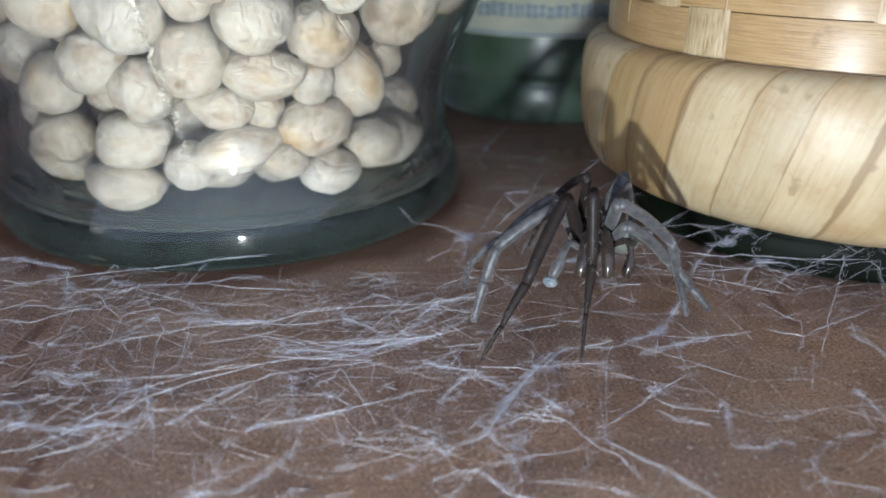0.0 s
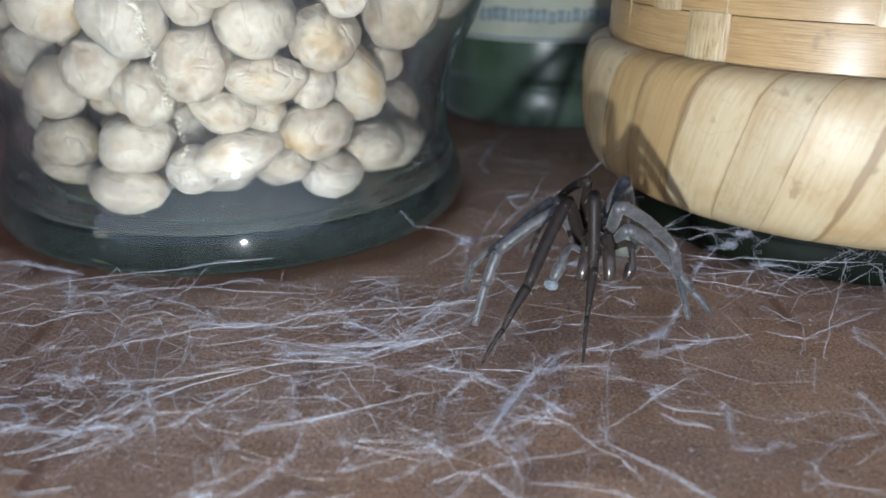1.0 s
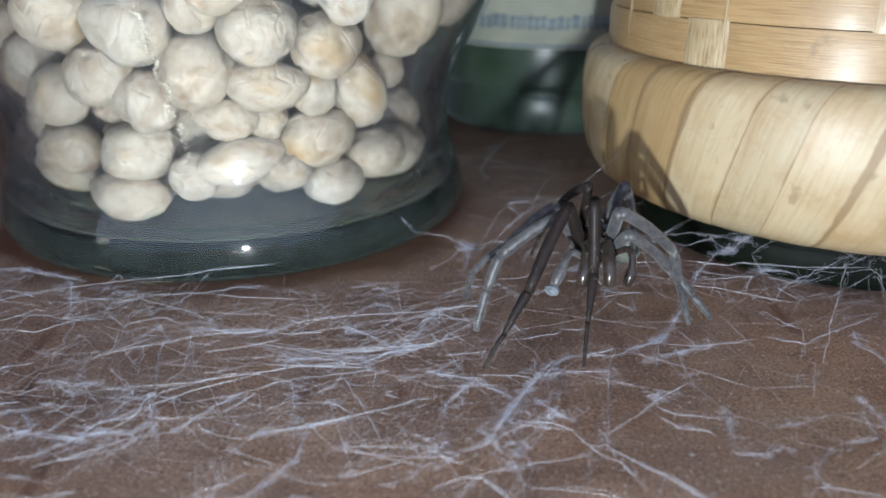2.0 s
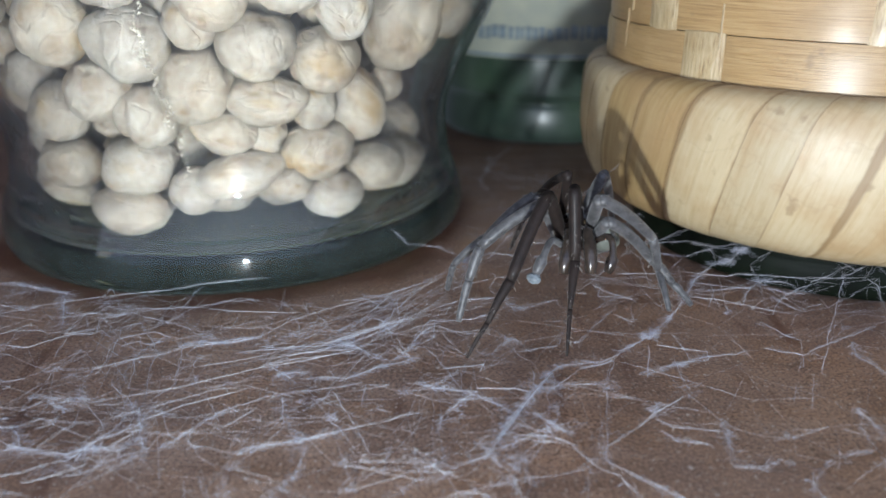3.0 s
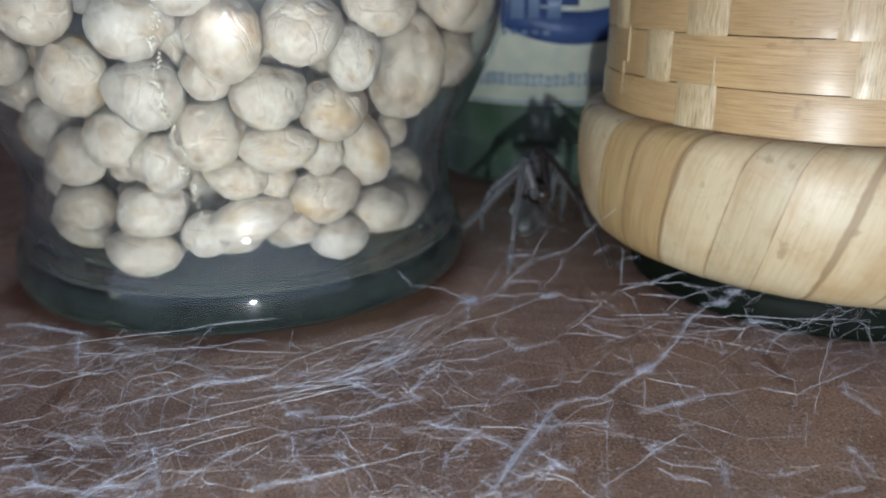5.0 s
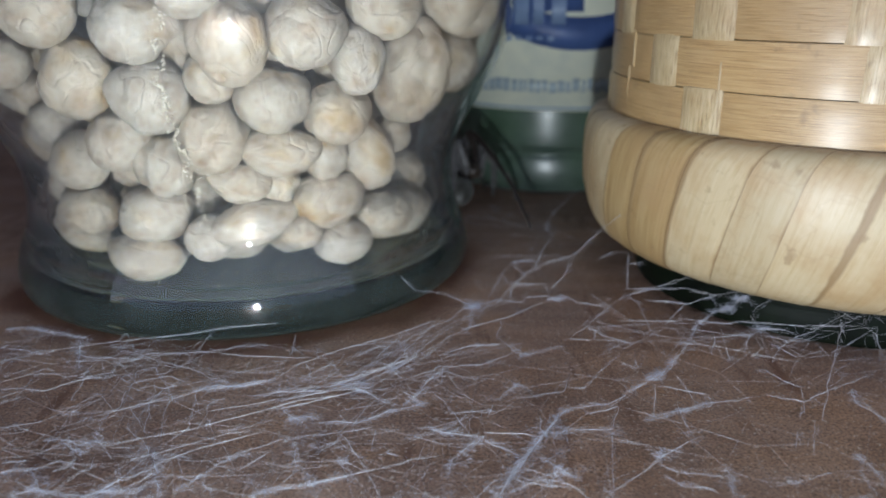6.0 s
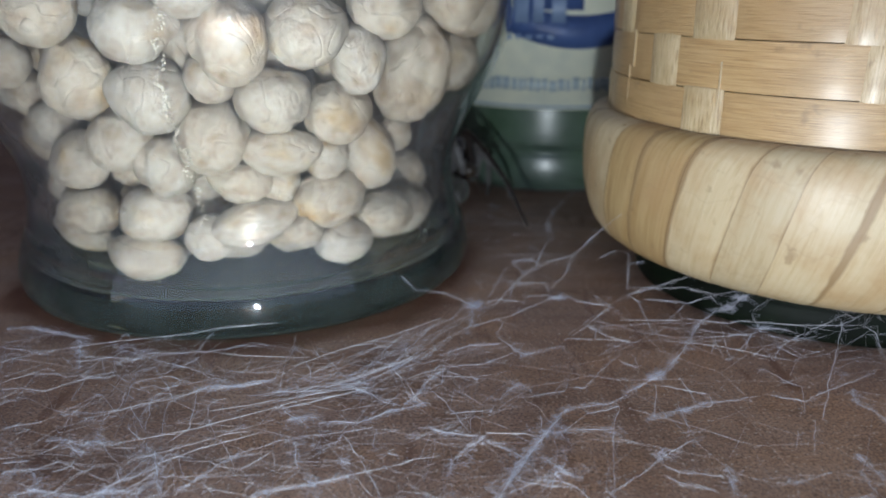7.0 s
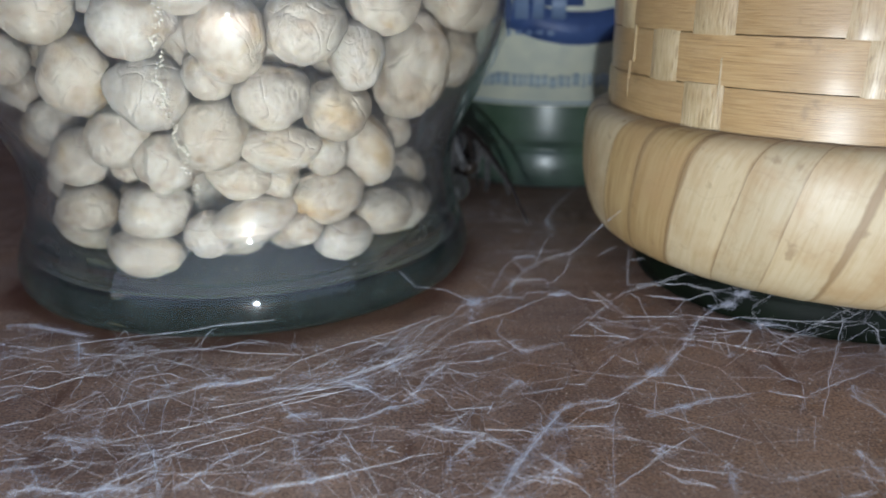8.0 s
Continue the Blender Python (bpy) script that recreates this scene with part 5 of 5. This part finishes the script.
def runner(bm, haze, rng, at, turn, steps, r, wander, fuzz, depth=0):
    """A long thread that strays from hold to hold over the wood, forks now and then, and gathers fluff."""
    way = [Vector(at)]
    for _ in range(steps):
        turn += rng.gauss(0, wander)
        p = way[-1] + Vector((math.cos(turn), math.sin(turn), 0)) * rng.uniform(1.2, 3.4)
        p.z = 0.2 + abs(rng.gauss(0, 0.5))
        if not far_enough(p):
            break
        way.append(p)
        if depth < 2 and rng.random() < 0.22:
            runner(bm, haze, rng, p, turn + rng.choice((-1, 1)) * rng.uniform(0.5, 1.3), rng.randrange(2, 6), r * 0.75, wander, fuzz, depth + 1)
        if rng.random() < fuzz:
            for _ in range(rng.randrange(8, 22)):
                fibre(haze, p.lerp(way[-2], rng.random()) + Vector((rng.gauss(0, 0.12), rng.gauss(0, 0.12), rng.gauss(0, 0.06))), 0.17, rng.choice((0.006, 0.008, 0.011)))
    if len(way) > 1:
        thread(bm, way, r, 0.03, 3, 0.9)


def loose_threads():
    """Fine threads that lie and hang all over the wood."""
    rng = web_rng
    fine, faint = (0.009, 0.011, 0.014), (0.006, 0.008, 0.010)
    bm, haze = bmesh.new(), bmesh.new()
    net(bm, haze, rng, -58, 4, 50, 84, 330, 2.2, 12, fine, 0.12)
    net(bm, haze, rng, -58, 10, 48, 84, 380, 1.8, 11, faint, 0.0)
    net(bm, haze, rng, 4, 64, 54, 82, 24, 1.0, 13, fine, 0.2)
    net(bm, haze, rng, 2, 64, 52, 82, 95, 1.4, 10, faint, 0.0)
    net(bm, haze, rng, 16, 62, 76, 90, 60, 5.5, 12, fine, 0.1)
    net(bm, haze, rng, 0, 24, 84, 150, 50, 2.2, 14, faint, 0.3)
    for x, y, z, size, count in (
        (4.0, 89.7, 3.0, 0.55, 330), (-47.9, 82.5, 2.5, 0.8, 60), (-41.5, 79.5, 2.2, 0.5, 50), (-36.4, 78.6, 2.4, 0.5, 50),
        (34.9, 83.5, 6.5, 0.45, 130), (33.1, 82.1, 5.8, 0.4, 100), (19.9, 59.8, 0.8, 0.4, 50),
        (16.1, 63.5, 1.0, 0.35, 40), (11.0, 63.7, 0.9, 0.4, 40), (-14.4, 66.2, 1.1, 0.9, 90), (-8.4, 70.0, 1.8, 0.9, 80),
        (-14.0, 72.1, 1.8, 0.8, 70), (-9.8, 72.3, 2.0, 0.8, 70), (-16.6, 70.3, 1.6, 1.0, 80), (-5.2, 75.1, 2.4, 0.9, 60)):
        clump(haze, rng, (x, y, z), size, count)
    for x, y, z, size, count in (
        (-4.7, 78.1, 2.6, 0.8, 50), (-26.6, 60.4, 0.8, 0.8, 70), (-35.2, 55.9, 0.4, 1.0, 80), (-28.9, 54.7, 0.4, 1.0, 80),
        (-23.5, 70.2, 2.2, 0.8, 90), (35.9, 78.7, 4.7, 0.4, 30), (9.2, 63.9, 0.9, 0.6, 70),
        (7.6, 121, 1.5, 1.6, 26), (-33.6, 77.6, 2.4, 0.4, 30), (2.0, 60.0, 0.5, 0.6, 40), (-12.0, 62.0, 0.6, 0.7, 40)):
        clump(haze, rng, (x, y, z), size, count)
    for _ in range(4):
        runner(bm, haze, rng, (rng.uniform(-50, 0), rng.uniform(44, 54), 0.4), rng.gauss(0.3, 0.4), rng.randrange(4, 10), rng.choice((0.012, 0.016, 0.022)), 0.3, 0.5)
    for _ in range(3):
        runner(bm, haze, rng, (rng.uniform(-2, 46), rng.uniform(44, 54), 0.4), rng.uniform(-0.6, 2.2), rng.randrange(3, 8), rng.choice((0.012, 0.016, 0.020)), 0.4, 0.5)
    for name, mesh, mat in (("loose_thread", bm, SILK), ("fluff", haze, HAZE)):
        tagged(part(name, mesh, mat, cobweb), kind="stuff")


loose_threads()


# ---- what moves ----
def pulled(p, t, pull):
    """How far the spider's weight displaces a point of the web at t seconds, in millimetres."""
    ease = lambda rows: Vector([np.interp(t, [r[0] for r in rows], [r[k] for r in rows]) for k in (1, 2, 3)])
    near = lambda x, y, wide: math.exp(-((p.x - x) ** 2 + (p.y - y) ** 2) / wide ** 2)
    d = Vector((np.interp(t, (0, 2.4, 3, 3.5, 4.2, 4.5, 5, 8), (1.2, 0.9, 0.1, -0.5, -0.5, -0.4, 0.1, 0)), 0, 0)) * min(1.0, max(0.0, (6 - p.x) / 12))
    if pull == "fan":
        d += ease(FAN_PULL) * min(1.0, max(0.0, (p.x + 24) / 24)) ** 1.4
    elif pull == "perch":
        d += ease(PERCH_PULL) * near(12, 88, 10)
    elif pull == "fork":
        d += ease(FORK_PULL) * near(21, 71, 9)
    elif pull == "rear":
        d += Vector((-4.0, 0, 0)).lerp(Vector((-11.5, -2, 0)), min(1.0, max(0.0, (p.y - 103) / 17))) * np.interp(t, (4.2, 4.5, 5.0), (1, 0.6, 0))
    return d


FAN_PULL = [(0.0, 0.5, -10.5, -1.4), (2.4, 0.3, -10.0, -1.4), (2.7, 0, -6, -0.8), (3.0, -0.5, -2.5, 0), (3.5, -0.8, -1.5, 0), (4.2, -0.8, -1.5, 0), (4.5, -0.6, -0.3, 0), (5.0, -0.2, 0, 0), (6.3, 0, 0, 0)]
PERCH_PULL = [(0.0, 3, -0.5, -4.2), (2.4, 2.8, -0.5, -3.9), (2.7, 2.3, 0, -2.2), (3.0, 1.8, 0, -1.0), (3.5, 0.8, 0, -0.9), (4.2, 0.7, 0, -1.3), (4.5, -1, 0, -0.8), (5.0, -0.4, 0, -0.5), (6.3, 0, 0, 0)]
FORK_PULL = [(0.0, 0.9, 0, -2.6), (2.4, 0.7, 0, -2.6), (2.7, 0.3, 0, -1.5), (3.0, -0.2, 0, -0.6), (3.5, -0.9, 0, -0.5), (4.2, -1.1, 0, -0.6), (4.5, -1, 0, 0.35), (5.0, -0.5, 0, 0), (6.3, 0, 0, 0)]


def sway(ob, start, end, pull):
    """Shifts and turns a strand so that both its ends follow the pull of the web."""
    rows = []
    for t in (0.0, 2.4, 2.7, 3.0, 3.5, 4.2, 4.5, 5.0, 6.3, 8.0):
        a, b = start + pulled(start, t, pull), end + pulled(end, t, pull)
        a.z, b.z = max(a.z, 0.3), max(b.z, 0.3)
        turn = (end - start).rotation_difference(b - a).to_matrix().to_4x4()
        rows.append((t, Matrix.Translation(a * MM) @ turn))
    walk(ob, rows)


def motions():
    # the spider stands, lifts itself, then darts away behind the jar
    base = SPIDER
    way = [
        (0.0, 0, 0, 0, 0), (2.4, 0, 0, 0, 0), (2.7, -0.8, 0.4, 0.9, 0), (3.0, -1.9, 0.9, 2.3, 2), (3.5, -2.2, 1.0, 2.6, 2), (4.2, -2.3, 1.0, 2.6, 2),
        (4.3, -2.0, 7.0, 3.8, 20), (4.4, 0.5, 19.0, 4.5, 60), (4.5, -3.5, 31.0, 1.8, 110), (4.6, -5.5, 36.0, 0.6, 150), (4.7, -6.0, 37.0, 0.5, 175),
        (4.85, -4.0, 38.5, 0.5, 190), (5.0, -0.5, 41.0, 0.8, 195), (5.1, -2.5, 46.0, 0.5, 190), (5.2, -2.0, 53.0, 0.5, 185), (5.5, -6.0, 64.0, 0.3, 190), (5.8, -9.5, 65.5, 0.0, 198),
        (6.2, -12.0, 64.5, 0.0, 201), (8.0, -12.0, 64.5, 0.0, 201),
    ]
    walk(spider, [(t, pose((base.x + x) * MM, (base.y + y) * MM, z * MM, 0, 0, turn)) for t, x, y, z, turn in way])
    for ob, fold in zip(spider_legs, (14, -6, 30, 40, -34, -26, -6, 6)):
        root = ob.matrix_basis.translation.copy()
        rows = [(0.0, 0), (4.2, 0), (4.3, fold * 0.3), (4.4, fold), (4.45, fold * 1.6), (4.5, fold * 0.8), (4.55, fold * 1.4), (4.6, fold * 0.6), (4.65, fold * 1.3), (4.7, fold * 0.7), (4.75, fold * 1.4), (4.8, fold * 0.8), (4.85, fold * 1.2), (4.9, fold * 0.8), (5.0, fold), (5.05, fold * 1.2), (5.1, fold * 0.8), (5.15, fold * 1.3), (5.2, fold * 0.9), (8.0, fold)]
        walk(ob, [(t, pose(*root, 0, 0, a)) for t, a in rows])
    # the web is pressed down under the spider and springs back
    for ob, start, end, pull in strands:
        if pull or min(start.x, end.x) < 4:
            sway(ob, start, end, pull)


motions()
